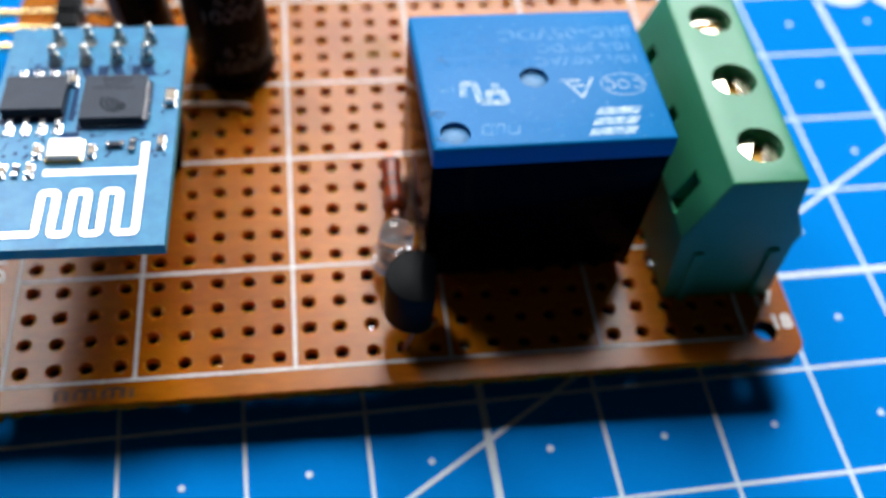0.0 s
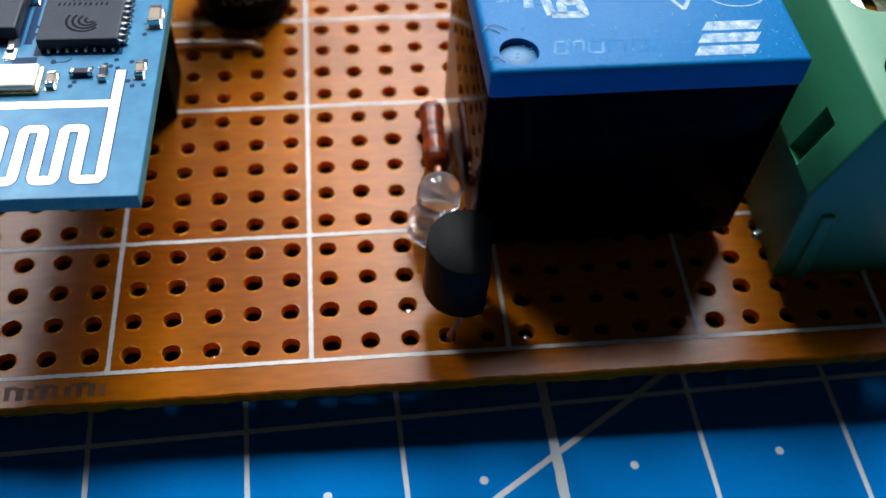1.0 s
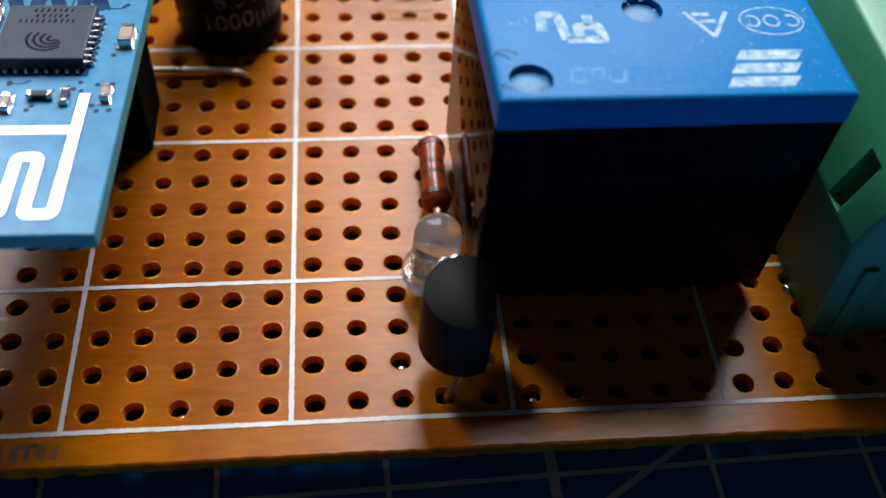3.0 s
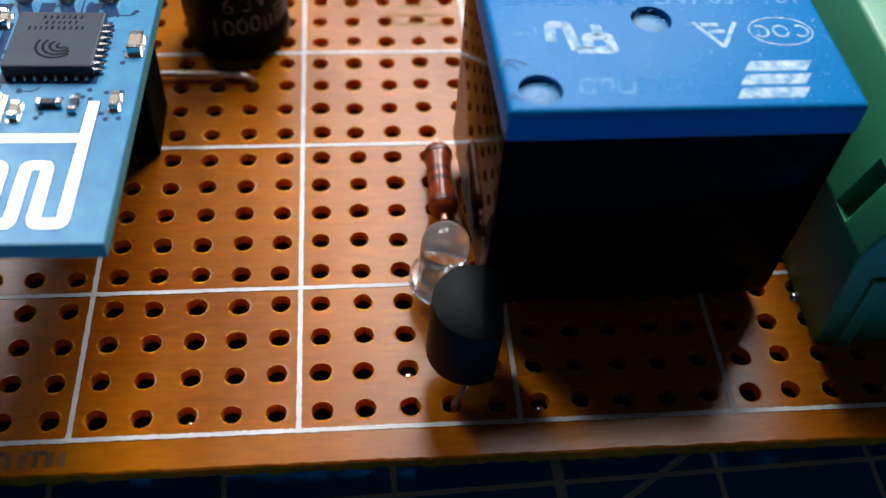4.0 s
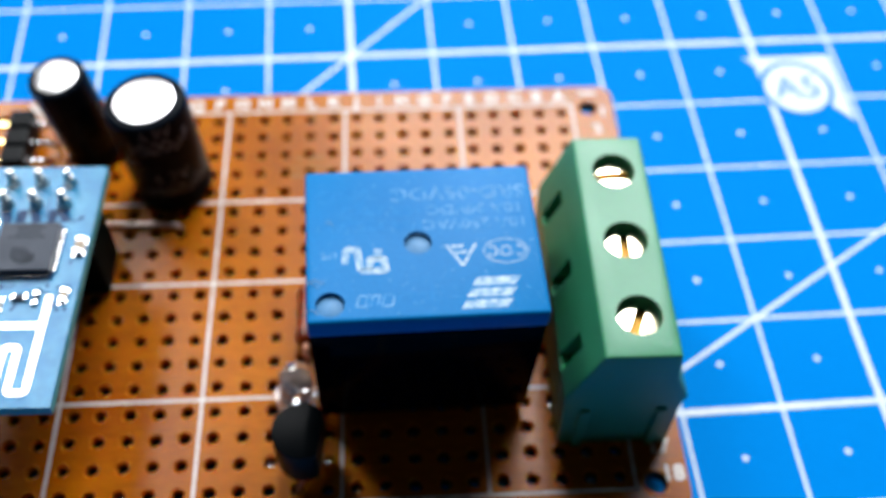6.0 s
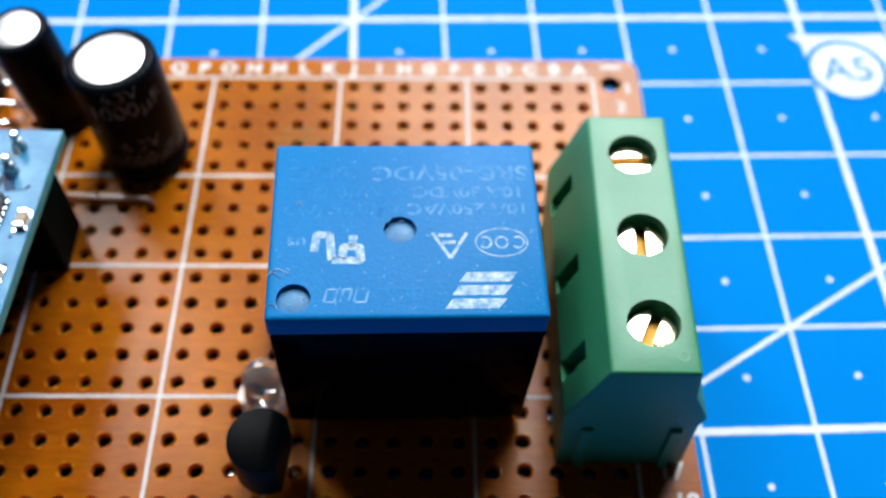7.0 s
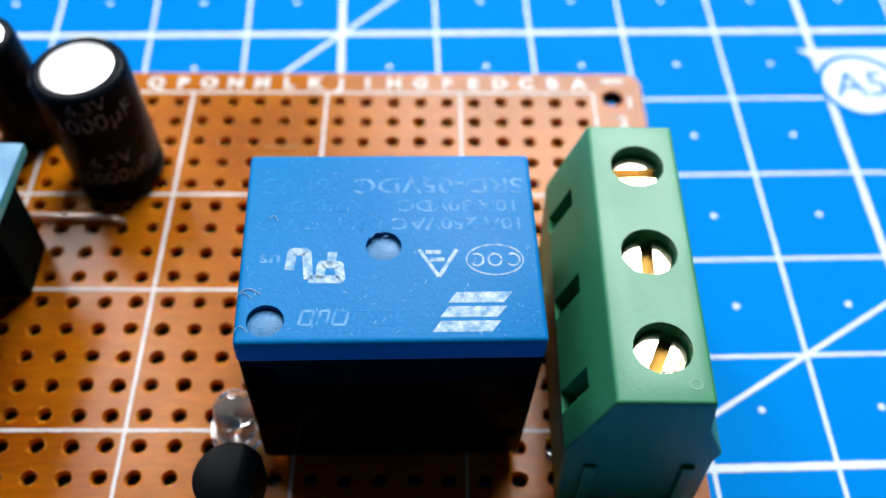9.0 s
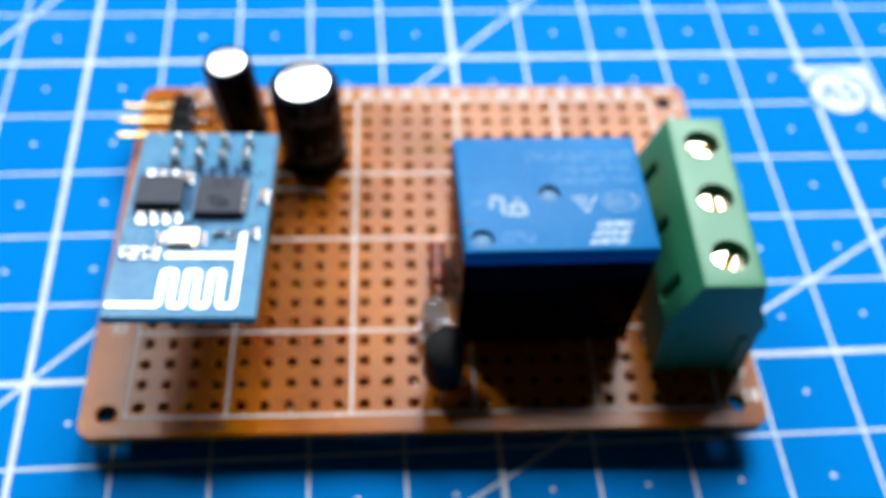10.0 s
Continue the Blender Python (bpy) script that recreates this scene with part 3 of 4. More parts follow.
for k, (x0, wd) in enumerate(((6.9, 0.7), (8.0, 0.55), (8.9, 0.8), (10.1, 0.9), (11.5, 0.8), (12.7, 0.6))):
    x, y = px(x0) - RLX0, py(8.7) - RLY0
    letter = [(x, y), (x + wd, y), (x + wd + 0.22, y + 1.0), (x + 0.22, y + 1.0), (x, y)]
    for p, q in zip(letter[k % 2:], letter[1 + k % 2:]):
        part("print_bar", strip(bmesh.new(), *p, *q, 0.16, RLZ - 0.02, RLZ + 0.008), M_RELAY_FAINT if k < 3 else M_RELAY_GHOST, relay)
specks = bmesh.new()
for k in range(420):
    x, y = rnd.uniform(0.4, W_ - 0.4), rnd.uniform(0.4, D_ - 0.4)
    ang, ln = rnd.uniform(0, math.pi), rnd.choice((0.06, 0.08, 0.1, 0.15, 0.3))
    strip(specks, x, y, x + ln * math.cos(ang), y + ln * math.sin(ang), rnd.uniform(0.04, 0.07), RLZ - 0.02, RLZ + 0.012)
tagged(part("scratch_wear", specks, M_RELAY_FAINT, relay), kind="stuff")
for x0, y0, ln in ((3.4, 10.9, 1.3), (3.2, 10.6, 1.0), (3.3, 8.2, 0.8), (4.9, 16.6, 0.5)):
    curl = [(x0 - RLX0 + ln * f, y0 - RLY0 + 0.25 * math.sin(f * 4), RLZ + 0.02 + 0.05 * math.sin(f * 3)) for f in (0, 0.25, 0.5, 0.75, 1)]
    part("lint", tube(bmesh.new(), curl, 0.025, 5), M_RELAY_INK, relay)

# ---- terminal block ----
TBX, TBY = 23.36, 4.5
LEN = 22.7
terminal = tagged(on_board("terminal_block", TBX, TBY, 0, -0.56), "green three-way screw terminal block with brass screws", "terminal block")
profile = [(0.6, 0.0), (10.4, 0.0), (10.4, 7.0), (10.75, 8.1), (9.35, 11.3), (8.95, 15.02), (2.9, 15.02), (0.45, 8.4)]
bm = bmesh.new()
va = [bm.verts.new((x, 0, z)) for x, z in profile]
vb = [bm.verts.new((x, LEN, z)) for x, z in profile]
bm.faces.new(va)
bm.faces.new(list(reversed(vb)))
for k in range(len(profile)):
    j = (k + 1) % len(profile)
    bm.faces.new((va[j], va[k], vb[k], vb[j]))
bmesh.ops.recalc_face_normals(bm, faces=bm.faces)
bmesh.ops.bevel(bm, geom=list(bm.edges), offset=0.26, segments=3, profile=0.5, affect="EDGES")
knives = []
SCREWS = [3.9, 11.3, 18.85]
for y in SCREWS:
    knives.append(lathe(bmesh.new(), [(1.86, 10.1), (1.86, 16.1)], 60, 6.1, y))
    w = box(bmesh.new(), -1.6, 1.6, y - 1.0, y + 0.6, -1.9, 1.9)
    bmesh.ops.rotate(w, cent=(0, 0, 0), matrix=Matrix.Rotation(radians(23.6), 3, "Y"), verts=w.verts)
    bmesh.ops.translate(w, vec=(0.9, -0.2, 10.3), verts=w.verts)
    knives.append(w)
body = cut(bm, knives)
part("housing", body, M_GREEN, terminal, smooth=32)
for x, wd in ((1.9, 0.9), (8.4, 0.9)):
    rib = bmesh.new()
    box(rib, x, x + wd, -0.35, 0.4, 0.0, 6.6, 0.15)
    part("rib", rib, M_GREEN, terminal)
part("moulded_mark", ring(bmesh.new(), 7.8, 1.35, 0.42, 0.42, 0.12, 14.9, 15.04, 20), M_GREEN, terminal)
for k, y in enumerate(SCREWS):
    turn = (66, 88, 2)[k]
    b = cut(lathe(bmesh.new(), [(1.76, 11.0), (1.76, 13.85), (1.64, 14.05), (0.9, 14.14), (0, 14.17)], 40), [box(bmesh.new(), -2.5, 2.5, -0.42, 0.42, 13.2, 15.1)])
    screw = part("screw", b, M_BRASS, terminal, "slotted plated brass screw", smooth=35, m=at(6.1, y, 0, 0, 0, turn))
    part("slot", box(bmesh.new(), -1.62, 1.62, -0.41, 0.41, 13.0, 13.25), M_BRASS_SLOT, screw)
    leg = bmesh.new()
    solder_leg(leg, 5.5, y, max(mat_depth(TBX + 5.5, TBY + y) - THICK, 0.6), 0.45)
    part("terminal_pin", leg, M_TIN, terminal)

# ---- electrolytic capacitors ----
def capacitor(name, x, y, radius, height, lean_x, lean_y, label, turn, writing=()):
    ob = new(name)
    ob.matrix_world = BOARD @ at(x, y, 0.0) @ pose(0, 0, 0, lean_x, lean_y, turn)
    tagged(ob, label, "capacitor")
    r, h = radius, height
    sleeve = lathe(bmesh.new(), [(r * 0.93, 0.1), (r, 0.5), (r, 1.6), (r * 0.955, 1.95), (r * 0.955, 2.25), (r, 2.6), (r, h - 0.7), (r * 0.985, h - 0.3), (r * 0.93, h - 0.03), (r * 0.82, h), (r * 0.72, h - 0.02)], 56)
    s = part("sleeve", sleeve, M_SLEEVE, ob, smooth=60)
    band = bmesh.new()
    a0, a1, n = radians(150), radians(205), 12
    rows_ = [(z, rr) for z, rr in ((2.7, r * 1.004), (h - 0.75, r * 1.004), (h - 0.35, r * 0.995), (h - 0.05, r * 0.94))]
    grid = [[band.verts.new((rr * math.cos(a0 + (a1 - a0) * k / n), rr * math.sin(a0 + (a1 - a0) * k / n), z)) for k in range(n + 1)] for z, rr in rows_]
    for a, b in zip(grid, grid[1:]):
        for k in range(n):
            band.faces.new((a[k], a[k + 1], b[k + 1], b[k]))
    part("polarity_band", band, M_SLEEVE_BAND, s, smooth=60)
    can = lathe(bmesh.new(), [(r * 0.74, h - 0.3), (r * 0.74, h + 0.02), (r * 0.71, h + 0.06), (0, h + 0.07)], 48)
    can = cut(can, [box(bmesh.new(), -0.07, r, -0.05, 0.05, h - 0.05, h + 1), box(bmesh.new(), -r * 0.55, 0, -0.03, 0.03, h + 0.03, h + 1)])
    part("can_top", can, M_ALU, ob, "bare aluminium top", smooth=30)
    for dx in (-1, 1):
        lead = bmesh.new()
        lathe(lead, [(0.28, -THICK - 1.0), (0.28, 0.3)], 8, dx * r * 0.45, 0)
        part("lead", lead, M_TIN, ob)
    for body, size, z, ang in writing:
        b = letters(body, size, 0.01)
        for v in b.verts:
            a = radians(ang) + v.co.x / r
            rr = r + 0.012 + v.co.z
            v.co = Vector((rr * math.cos(a), rr * math.sin(a), z + v.co.y))
        part("print", b, M_SLEEVE_INK, s)
    return ob


capacitor("electrolytic_capacitor", -12.6, 35.8, 3.95, 12.4, 0, -3, "large black electrolytic capacitor with aluminium top", 0,
          (("6.3V", 1.8, 11.35, -72), ("1000µF", 2.3, 9.6, -70), ("6.3V", 2.0, 5.2, -70), ("1000µF", 2.0, 3.3, -70)))
capacitor("electrolytic_capacitor", -21.4, 40.6, 2.85, 12.0, 0, -6, "small black electrolytic capacitor with aluminium top", 40)

# ---- status lamp ----
led = tagged(on_board("led", 0.95, 9.3, 0.0), "clear three millimetre light-emitting diode, unlit", "LED")
led.matrix_world = led.matrix_world @ pose(0, 0, 0, -3, 4, 0)
prof = [(1.48, 1.95), (1.48, 4.6)] + [(1.48 * math.cos(radians(a)), 4.6 + 1.48 * math.sin(radians(a))) for a in range(12, 90, 12)] + [(0, 6.08)]
lens_ = lathe(bmesh.new(), [(1.9, 1.1), (1.9, 2.0)] + prof, 40)
part("lens", lens_, M_LED, led, "clear epoxy dome", smooth=40)
part("reflector_cup", lathe(bmesh.new(), [(0.25, 2.9), (0.62, 3.35), (0.55, 3.38), (0.2, 3.0)], 20, -0.45, 0), M_TIN, led, "bright reflector cup")
for dx, w in ((-0.55, 0.45), (0.5, 0.3)):
    b = box(bmesh.new(), dx - w, dx + w, -0.22, 0.22, 1.4, 3.5 if dx > 0 else 3.1, 0.08)
    part("lead_frame", b, M_TIN, led)
    part("lead", tube(bmesh.new(), [(dx, 0, -THICK - 0.8), (dx, 0, 1.3)], 0.23), M_TIN, led)

# ---- transistor ----
trans = on_board("transistor", 2.15, 3.45, 0.0)
tagged(trans, "small black plastic transistor with a flat side", "transistor")
# a D-shaped body: a round back, and a face that tapers from a ridge to the flat side
b = bmesh.new()
RIDGE, FLAT = 0.45, 1.5
half = math.degrees(math.acos(RIDGE / 2.45))
back = [(2.45 * math.cos(radians(a)), 2.45 * math.sin(radians(a))) for a in [half + (360 - 2 * half) * k / 36 for k in range(37)]]
fy = math.sqrt(2.45 ** 2 - FLAT ** 2)
mid_ = [(1.05, -math.sqrt(2.45 ** 2 - 1.05 ** 2)), (FLAT, -fy), (FLAT, fy), (1.05, math.sqrt(2.45 ** 2 - 1.05 ** 2))]
ring_ = [(x, y, 4.9) for x, y in back] + [(x, y, 4.9 - (x - RIDGE) * 0.3) for x, y in mid_]
hi = [b.verts.new(p) for p in ring_]
lo = [b.verts.new((x, y, 0)) for x, y, z in ring_]
b.faces.new(hi[:37])
b.faces.new([hi[36], *hi[37:], hi[0]])
b.faces.new(list(reversed(lo)))
for k in range(len(hi)):
    j = (k + 1) % len(hi)
    b.faces.new((lo[k], lo[j], hi[j], hi[k]))
bmesh.ops.recalc_face_normals(b, faces=b.faces)
rim = [e for e in b.edges if e.verts[0].co.z > 3 and e.verts[1].co.z > 3 and e.calc_length() < 2.6]
bmesh.ops.bevel(b, geom=rim, offset=0.12, segments=2, profile=0.5, affect="EDGES")
bodyT = part("body", b, M_DARK, trans, smooth=28, m=at(0.0, -0.1, 2.7, 3, 2, -8))
for k, dy in enumerate((-1.27, 0.0, 1.27)):
    part("lead", tube(bmesh.new(), [(-0.15 if k else -0.8, (-2.2, 0.35, 2.85)[k], -THICK - 0.9), (-0.15 if k else -0.8, (-2.2, 0.35, 2.85)[k], 0.1), (0.3, dy, 1.8), (0.35, dy, 3.0)], 0.23), M_COPPER, trans)

# ---- resistor ----
res = tagged(on_board("resistor", 1.75, 18.0, 0.0), "small reddish-brown lacquered resistor with dark bands", "resistor")
b = lathe(bmesh.new(), [(0, -3.15), (0.5, -3.1), (0.92, -2.8), (1.0, -2.3), (0.92, -1.7), (0.84, -1.2), (0.84, 1.2), (0.92, 1.7), (1.0, 2.3), (0.92, 2.8), (0.5, 3.1), (0, 3.15)], 28)
rb = part("body", b, M_RES, res, smooth=50, m=at(0, 0, 1.25, 90, 0, 0))
for z, r in ((-2.3, 1.0), (-0.6, 0.84), (0.35, 0.84), (2.3, 1.0)):
    part("band", lathe(bmesh.new(), [(r * 0.9, z - 0.22), (r + 0.012, z - 0.2), (r + 0.012, z + 0.2), (r * 0.9, z + 0.22)], 28), M_RES_BAND, rb, smooth=40)
for s in (-1, 1):
    part("lead", tube(bmesh.new(), [(0, s * 3.0, 1.25), (0, s * 3.6, 1.25), (0, s * 3.95, 1.0), (0, s * 4.0, 0.4), (0, s * 4.0, -THICK - 0.8)], 0.27), M_COPPER, res)

# ---- jumper wire ----
wire = tagged(on_board("jumper_wire", -15, 29.9, 0), "thin bare tinned jumper wire on the board", "wire")
part("strand", tube(bmesh.new(), [(-6.5, 0.6, 0.35), (-4, 0.35, 0.5), (-1, 0.2, 0.55), (1.5, 0.15, 0.5), (3.0, 0.05, 0.4), (3.6, 0, 0.1), (3.65, 0, -THICK - 0.5)], 0.24), M_WIRE, wire, smooth=60)

# ---- right-angle pin header ----
header = tagged(on_board("pin_header", -29.2, 40.6, 0), "black right-angle pin header with three gilded pins", "pin header")
for k, y in enumerate((-2.54, 0, 2.54)):
    part("housing", box(bmesh.new(), -1.25, 1.25, y - 1.2, y + 1.2, 0.0, 2.9, 0.3), M_DARK, header)
    part("pin", box(bmesh.new(), -7.4, -1.2, y - 0.34, y + 0.34, 1.25, 1.95, 0.12), M_GOLD, header, "gilded square pin")
    leg = bmesh.new()
    tube(leg, [(1.2, y, 1.6), (3.0, y, 1.5), (3.7, y, 0.9), (3.81, y, 0), (3.81, y, -mat_depth(-25.4, 40.6 + y) + 0.05)], 0.3)
    part("bent_leg", leg, M_TIN, header)

# ---- socket and radio module ----
sock = tagged(on_board("header_socket", -22.57, 24.75, 0), "black plastic eight-way header socket", "header socket")
part("housing", box(bmesh.new(), -5.15, 5.15, -2.6, 2.6, 0, 9.35, 0.12), M_SOCKET, sock)
for i in range(4):
    for j in range(2):
        leg = bmesh.new()
        solder_leg(leg, -3.81 + i * 2.54, -1.27 + j * 2.54, 0.7, 0.3)
        part("pin", leg, M_TIN, sock)

# the module is drawn in its own plan and then set on the socket, leaning up towards its free end
SX, SY = -23.4, 26.2
EX0, EX1, EY0, EY1, EZ = -31.3, -16.3, 4.65, 29.4, 11.2
module = tagged(new("wifi_module"), "blue wireless module board with zigzag antenna trace", "radio module")
module.matrix_world = BOARD @ at(-22.95, 15.55, 12.75, -2.5, 0, -1.2)


def mod(bm):
    bmesh.ops.translate(bm, vec=(23.8, -17.03, -EZ), verts=bm.verts)
    bmesh.ops.scale(bm, vec=(0.957, 1.005, 1.0), verts=bm.verts)
    return bm


part("header_spacer", mod(box(bmesh.new(), SX - 5.1, SX + 5.1, SY - 2.55, SY + 2.55, 8.4, 10.2, 0.1)), M_SOCKET, module)
b = box(bmesh.new(), EX0, EX1, EY0, EY1, 10.2, EZ, 0.05, 1)
b.normal_update()
for f in b.faces:
    if abs(f.normal.z) < 0.5:
        f.material_index = 1
pcb = part("pcb", mod(b), [M_PCB, M_PCB_EDGE], module)
for i in range(4):
    for j in range(2):
        x, y = SX - 3.75 + i * 2.6, SY - 1.3 + j * 2.5
        b = lathe(bmesh.new(), [(0.68, EZ), (0.62, EZ + 0.15), (0.5, EZ + 0.45), (0.42, EZ + 0.85), (0.38, EZ + 0.95)], 16, x, y)
        part("solder_cone", mod(b), M_PIN, module, smooth=50)
        b = box(bmesh.new(), x - 0.3, x + 0.3, y - 0.3, y + 0.3, 8.6, EZ + 1.75, 0.14)
        part("pin", mod(b), M_PIN, module)


def chip(name, x0, x1, y0, y1, z1, legs, label):
    c = part(name, mod(box(bmesh.new(), x0, x1, y0, y1, EZ + 0.06, z1, 0.1)), M_CHIP, module, label)
    for lx0, lx1, ly0, ly1 in legs:
        part("leg", mod(box(bmesh.new(), lx0, lx1, ly0, ly1, EZ + 0.0, EZ + 0.3, 0.06, 1)), M_TIN, c)
    return c


legs = []
for k in range(8):
    x = -23.5 + k * 0.58
    legs += [(x, x + 0.26, 16.75, 17.3), (x, x + 0.26, 22.0, 22.5)]
    y = 17.45 + k * 0.58
    legs += [(-19.1, -18.5, y, y + 0.26)]
wifi = chip("radio_chip", -24.1, -18.95, 17.1, 22.2, EZ + 0.85, legs, "dark grey square radio chip")
logo = bmesh.new()
for k, r in enumerate((1.15, 0.85, 0.55, 0.25)):
    a0, a1 = 150 - k * 12, 330 + k * 8
    pts = [(-21.3 + (k * 0.1) + r * math.cos(radians(a)), 18.95 + r * 0.95 * math.sin(radians(a))) for a in range(a0, a1, 12)]
    for p, q in zip(pts, pts[1:]):
        strip(logo, *p, *q, 0.17, EZ + 0.82, EZ + 0.856)
part("marking", mod(logo), M_CHIP_INK, wifi)
for k, (xa, xb) in enumerate(((-23.2, -19.9), (-22.3, -20.3), (-22.5, -20.1))):
    line = bmesh.new()
    x = xa
    while x < xb:
        w = rnd.uniform(0.16, 0.26)
        strip(line, x, 20.45 + k * 0.52, x + 0.05, 20.78 + k * 0.52, w * 0.6, EZ + 0.82, EZ + 0.855)
        x += w + 0.14
    part("marking", mod(line), M_CHIP_INK, wifi)
legs = [(-29.85 + k * 1.27, -29.35 + k * 1.27, y0, y0 + 1.5) for k in range(4) for y0 in (16.9, 21.7)]
for k in range(4):
    for y0 in (16.2, 22.6):
        part("solder_pad", mod(box(bmesh.new(), -29.95 + k * 1.27, -29.25 + k * 1.27, y0, y0 + 1.1, EZ - 0.02, EZ + 0.12, 0.1)), M_TIN, module)
chip("memory_chip", -30.4, -25.5, 18.1, 22.1, EZ + 1.05, legs, "black eight-leg memory chip")
part("crystal", mod(box(bmesh.new(), -26.15, -23.5, 13.2, 15.25, EZ + 0.02, EZ + 0.65, 0.18, 2)), M_TRACE, module, "small metal crystal can")
part("crystal_rim", mod(box(bmesh.new(), -26.3, -23.35, 13.05, 15.4, EZ + 0.0, EZ + 0.25, 0.1)), M_GOLD, module)


def smd(x, y, lx, ly, h, dark=False):
    """A small two-ended chip part: a body and two tinned ends."""
    s = part("chip_part", mod(box(bmesh.new(), x - lx / 2, x + lx / 2, y - ly / 2, y + ly / 2, EZ, EZ + h, 0.05, 1)), M_CHIP if dark else M_CERAMIC, module)
    pw, ph = (lx * 0.5 + 0.35, ly * 0.75) if lx > ly else (lx * 0.75, ly * 0.5 + 0.35)
    part("solder_pad", mod(box(bmesh.new(), x - pw, x + pw, y - ph, y + ph, EZ - 0.02, EZ + 0.05, 0.03, 1)), M_TIN, s) if not dark else None
    for k in (-1, 1):
        if lx > ly:
            bb = box(bmesh.new(), x + k * lx * 0.5 - 0.18, x + k * lx * 0.5 + 0.18, y - ly * 0.55, y + ly * 0.55, EZ, EZ + h + 0.03, 0.06, 1)
        else:
            bb = box(bmesh.new(), x - lx * 0.55, x + lx * 0.55, y + k * ly * 0.5 - 0.18, y + k * ly * 0.5 + 0.18, EZ, EZ + h + 0.03, 0.06, 1)
        part("end_cap", mod(bb), M_TIN, s)


for a in ((-17.0, 20.0, 0.75, 1.3, 0.55, False), (-17.4, 14.95, 0.5, 0.9, 0.4, False), (-27.0, 14.3, 0.5, 0.9, 0.4, False), (-22.75, 14.15, 0.5, 0.9, 0.4, False),
          (-21.0, 14.8, 1.1, 0.5, 0.35, True), (-19.65, 14.7, 0.5, 0.9, 0.3, True), (-30.4, 12.3, 0.5, 0.9, 0.4, True), (-29.4, 12.3, 0.5, 0.9, 0.3, False), (-28.3, 12.3, 0.5, 0.9, 0.3, True), (-27.25, 12.3, 0.5, 0.9, 0.4, False), (-25.2, 22.4, 0.5, 0.9, 0.4, False)):
    smd(*a)
T0, T1 = EZ - 0.02, EZ + 0.03
TW, Y0, Y1 = 0.60, 6.0, 10.1
track = [(-31.0, Y0 + 0.1), (-26.3, Y0 + 0.1)]
for k in range(3):
    x = -25.95 + k * 2.36
    track += [(x, Y1), (x + 1.15, Y1), (x + 1.15, Y0), (x + 2.36, Y0)]
track[1] = (-25.95, Y0 + 0.1)
track[-1] = (-18.6, Y0)
track.append((-18.6, 15.1))
part("trace_clearance", mod(ribbon(bmesh.new(), track, TW + 0.16, 0.36, T0, T1 - 0.02)), M_PCB_DARK, pcb)
part("antenna_trace", mod(ribbon(bmesh.new(), track, TW, 0.36, T0, T1)), M_TRACE, module, "bright zigzag antenna trace")
part("antenna_stub", mod(ribbon(bmesh.new(), [(-26.2, 12.15), (-22, 12.15), (-18.6, 12.15)], TW, 0.3, T0, T1 - 0.006)), M_TRACE, module)
for x, y, w, h in ((-28.3, 23.4, 1.0, 1.6), (-25.6, 23.4, 0.9, 1.6), (-23.0, 23.6, 0.9, 1.4), (-20.2, 23.5, 0.8, 1.5), (-24.9, 20.0, 0.5, 4.5), (-24.8, 16.2, 1.5, 0.6)):
    part("copper_area", mod(box(bmesh.new(), x - w / 2, x + w / 2, y - h / 2, y + h / 2, EZ - 0.02, EZ + 0.012)), M_PCB_DARK, pcb)
# darker blue ground round each chip, with the shade at its foot painted in
for x0, x1, y0, y1 in ((-24.35, -18.75, 16.6, 22.4), (-30.55, -25.35, 17.5, 22.3)):
    part("chip_foot_shade", mod(box(bmesh.new(), x0, x1, y0, y1, EZ - 0.02, EZ + 0.006)), M_PCB_DARK, pcb)
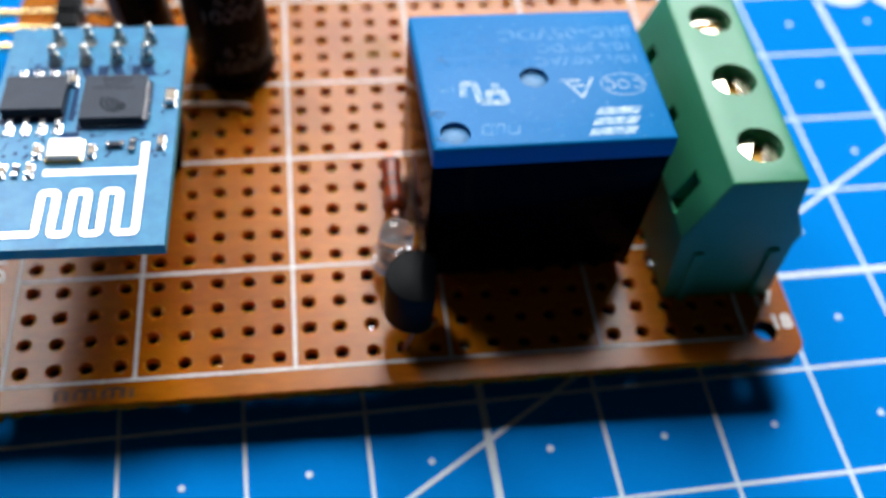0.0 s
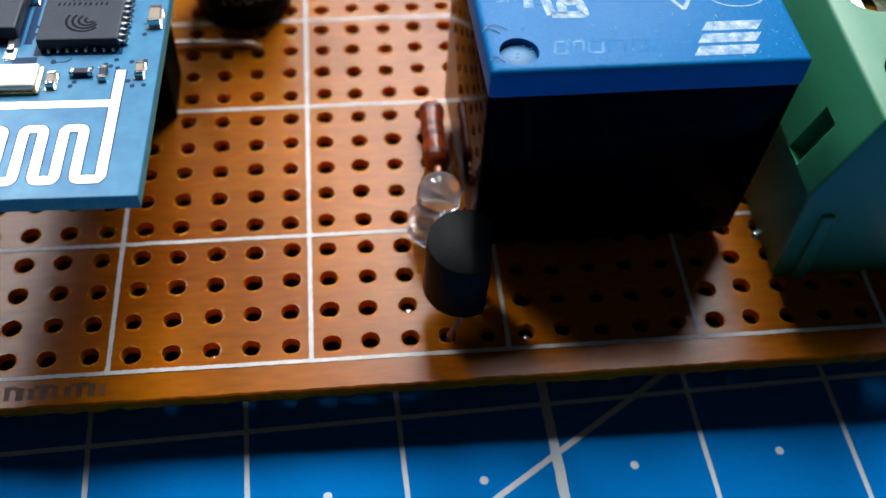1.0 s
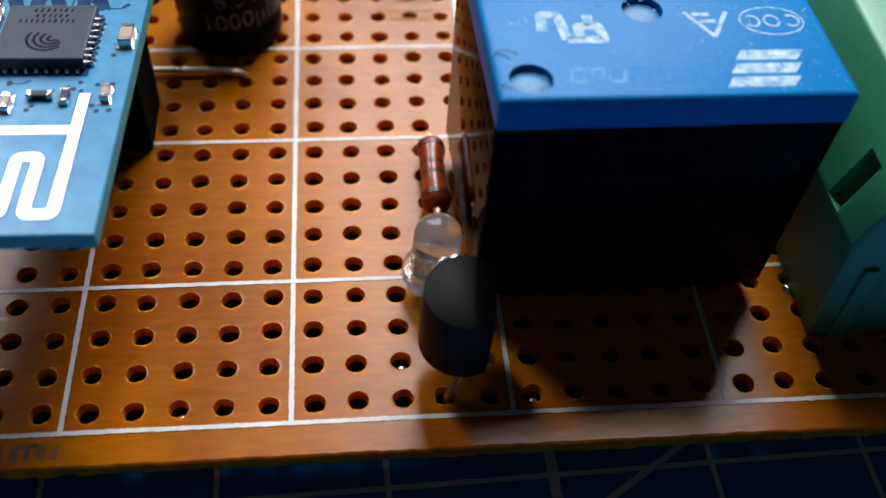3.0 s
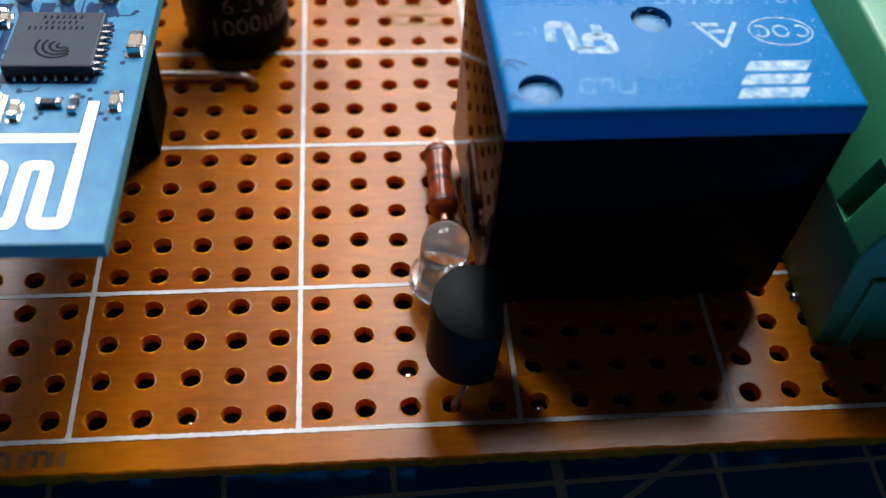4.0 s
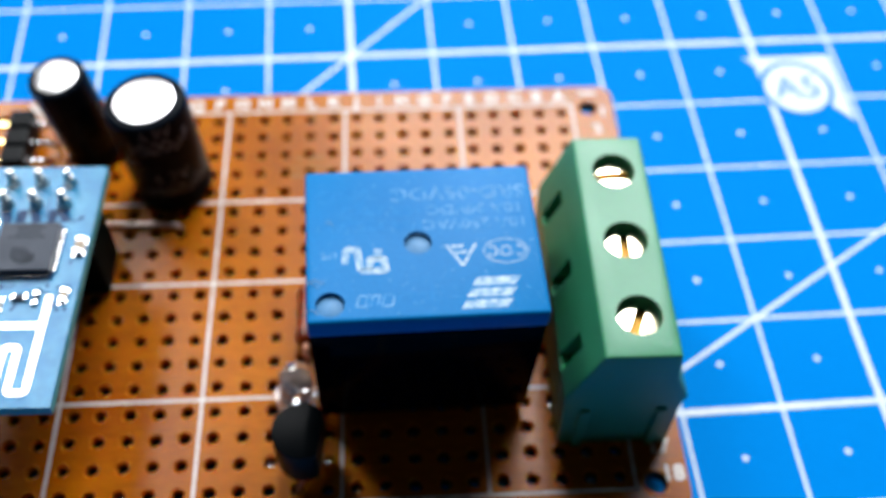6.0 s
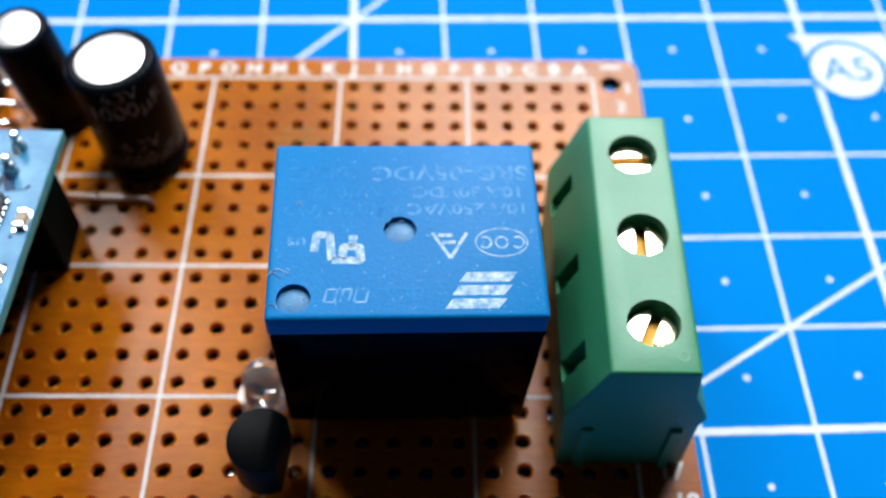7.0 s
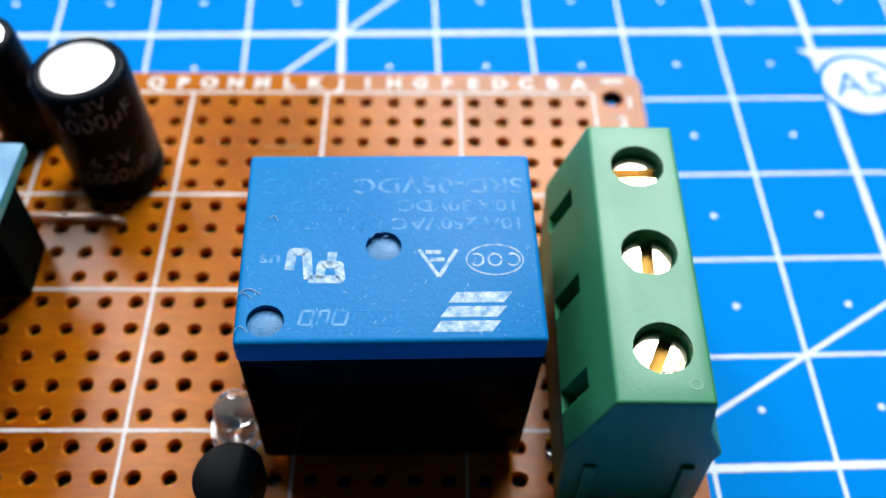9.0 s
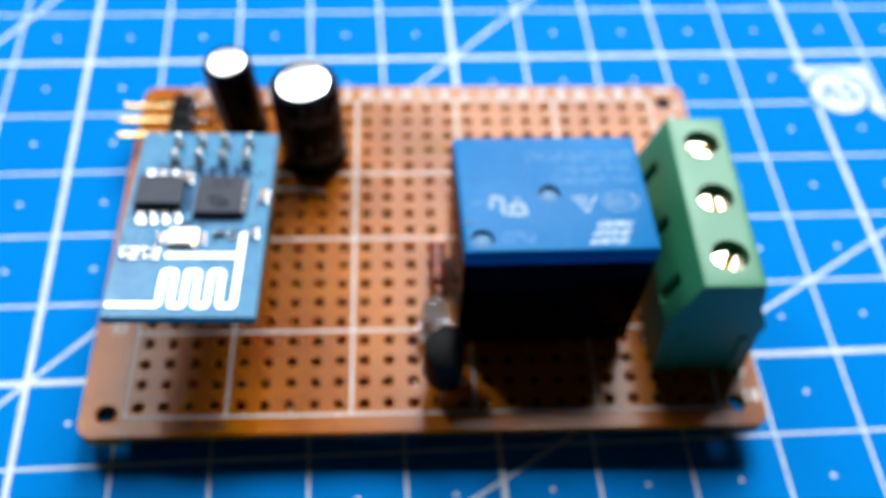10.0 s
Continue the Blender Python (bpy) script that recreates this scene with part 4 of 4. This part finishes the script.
for k in range(4):
    x = SX - 3.75 + k * 2.6
    part("copper_area", mod(ribbon(bmesh.new(), [(x, 25.0), (x + 0.1, 23.9), (x + 0.5, 22.9)], 0.85, 0.3, EZ - 0.02, EZ + 0.01)), M_PCB_DARK, pcb)
for k in range(24):
    x, y = rnd.uniform(-30.5, -17.5), rnd.choice((rnd.uniform(22.8, 24.2), rnd.uniform(13.8, 16.4), rnd.uniform(15.5, 23.5)))
    dx, dy = rnd.choice(((0.9, 0.0), (0.0, 1.1), (0.6, 0.6), (-0.5, 0.8)))
    if -24.3 < x < -18.3 and 16.5 < y < 22.6 or -30.6 < x < -25.0 and 16.4 < y < 22.8:
        continue
    part("copper_track", mod(ribbon(bmesh.new(), [(x, y), (x + dx, y + dy), (x + dx * 1.4, y + dy * 1.9 + 0.3)], 0.10, 0.15, EZ - 0.02, EZ + 0.009)), M_PCB_DARK, pcb)
vias = bmesh.new()
for k in range(130):
    x, y = rnd.uniform(-30.9, -16.7), rnd.uniform(13.6, 24.6)
    if not (-24.4 < x < -18.6 and 16.6 < y < 22.6) and not (-30.6 < x < -25.0 and 16.4 < y < 22.8):
        lathe(vias, [(0.17, EZ - 0.02), (0.17, EZ + 0.012), (0, EZ + 0.014)], 8, x, y)
tagged(part("via_field", mod(vias), M_PCB_DARK, pcb), kind="stuff")

# ---- solder specks that shine in and beside the holes ----
for c, r, z in ((11, 1, -0.5), (13, 1, -0.2), (6, 0, -0.7), (14, 0, -0.6), (15, 0, -0.8), (20.87, 2.73, 0.3), (21.85, 2.8, 0.3), (13.0, 1.75, -0.1), (4, 0, -0.9)):
    x, y = GX0 + (c + 0.5) * PITCH, (r + 0.5) * PITCH
    b = bmesh.new()
    lathe(b, [(0.3, -THICK - 0.4), (0.42, z - 0.35), (0.3, z - 0.08), (0, z)], 12)
    blob = tagged(new("solder_blob", link("solder_blob", b, M_TIN, 60)), "tiny shiny solder tip in a board hole", "solder", "solder tips in the board")
    blob.matrix_world = BOARD @ at(x + 0.1, y - 0.1, 0)
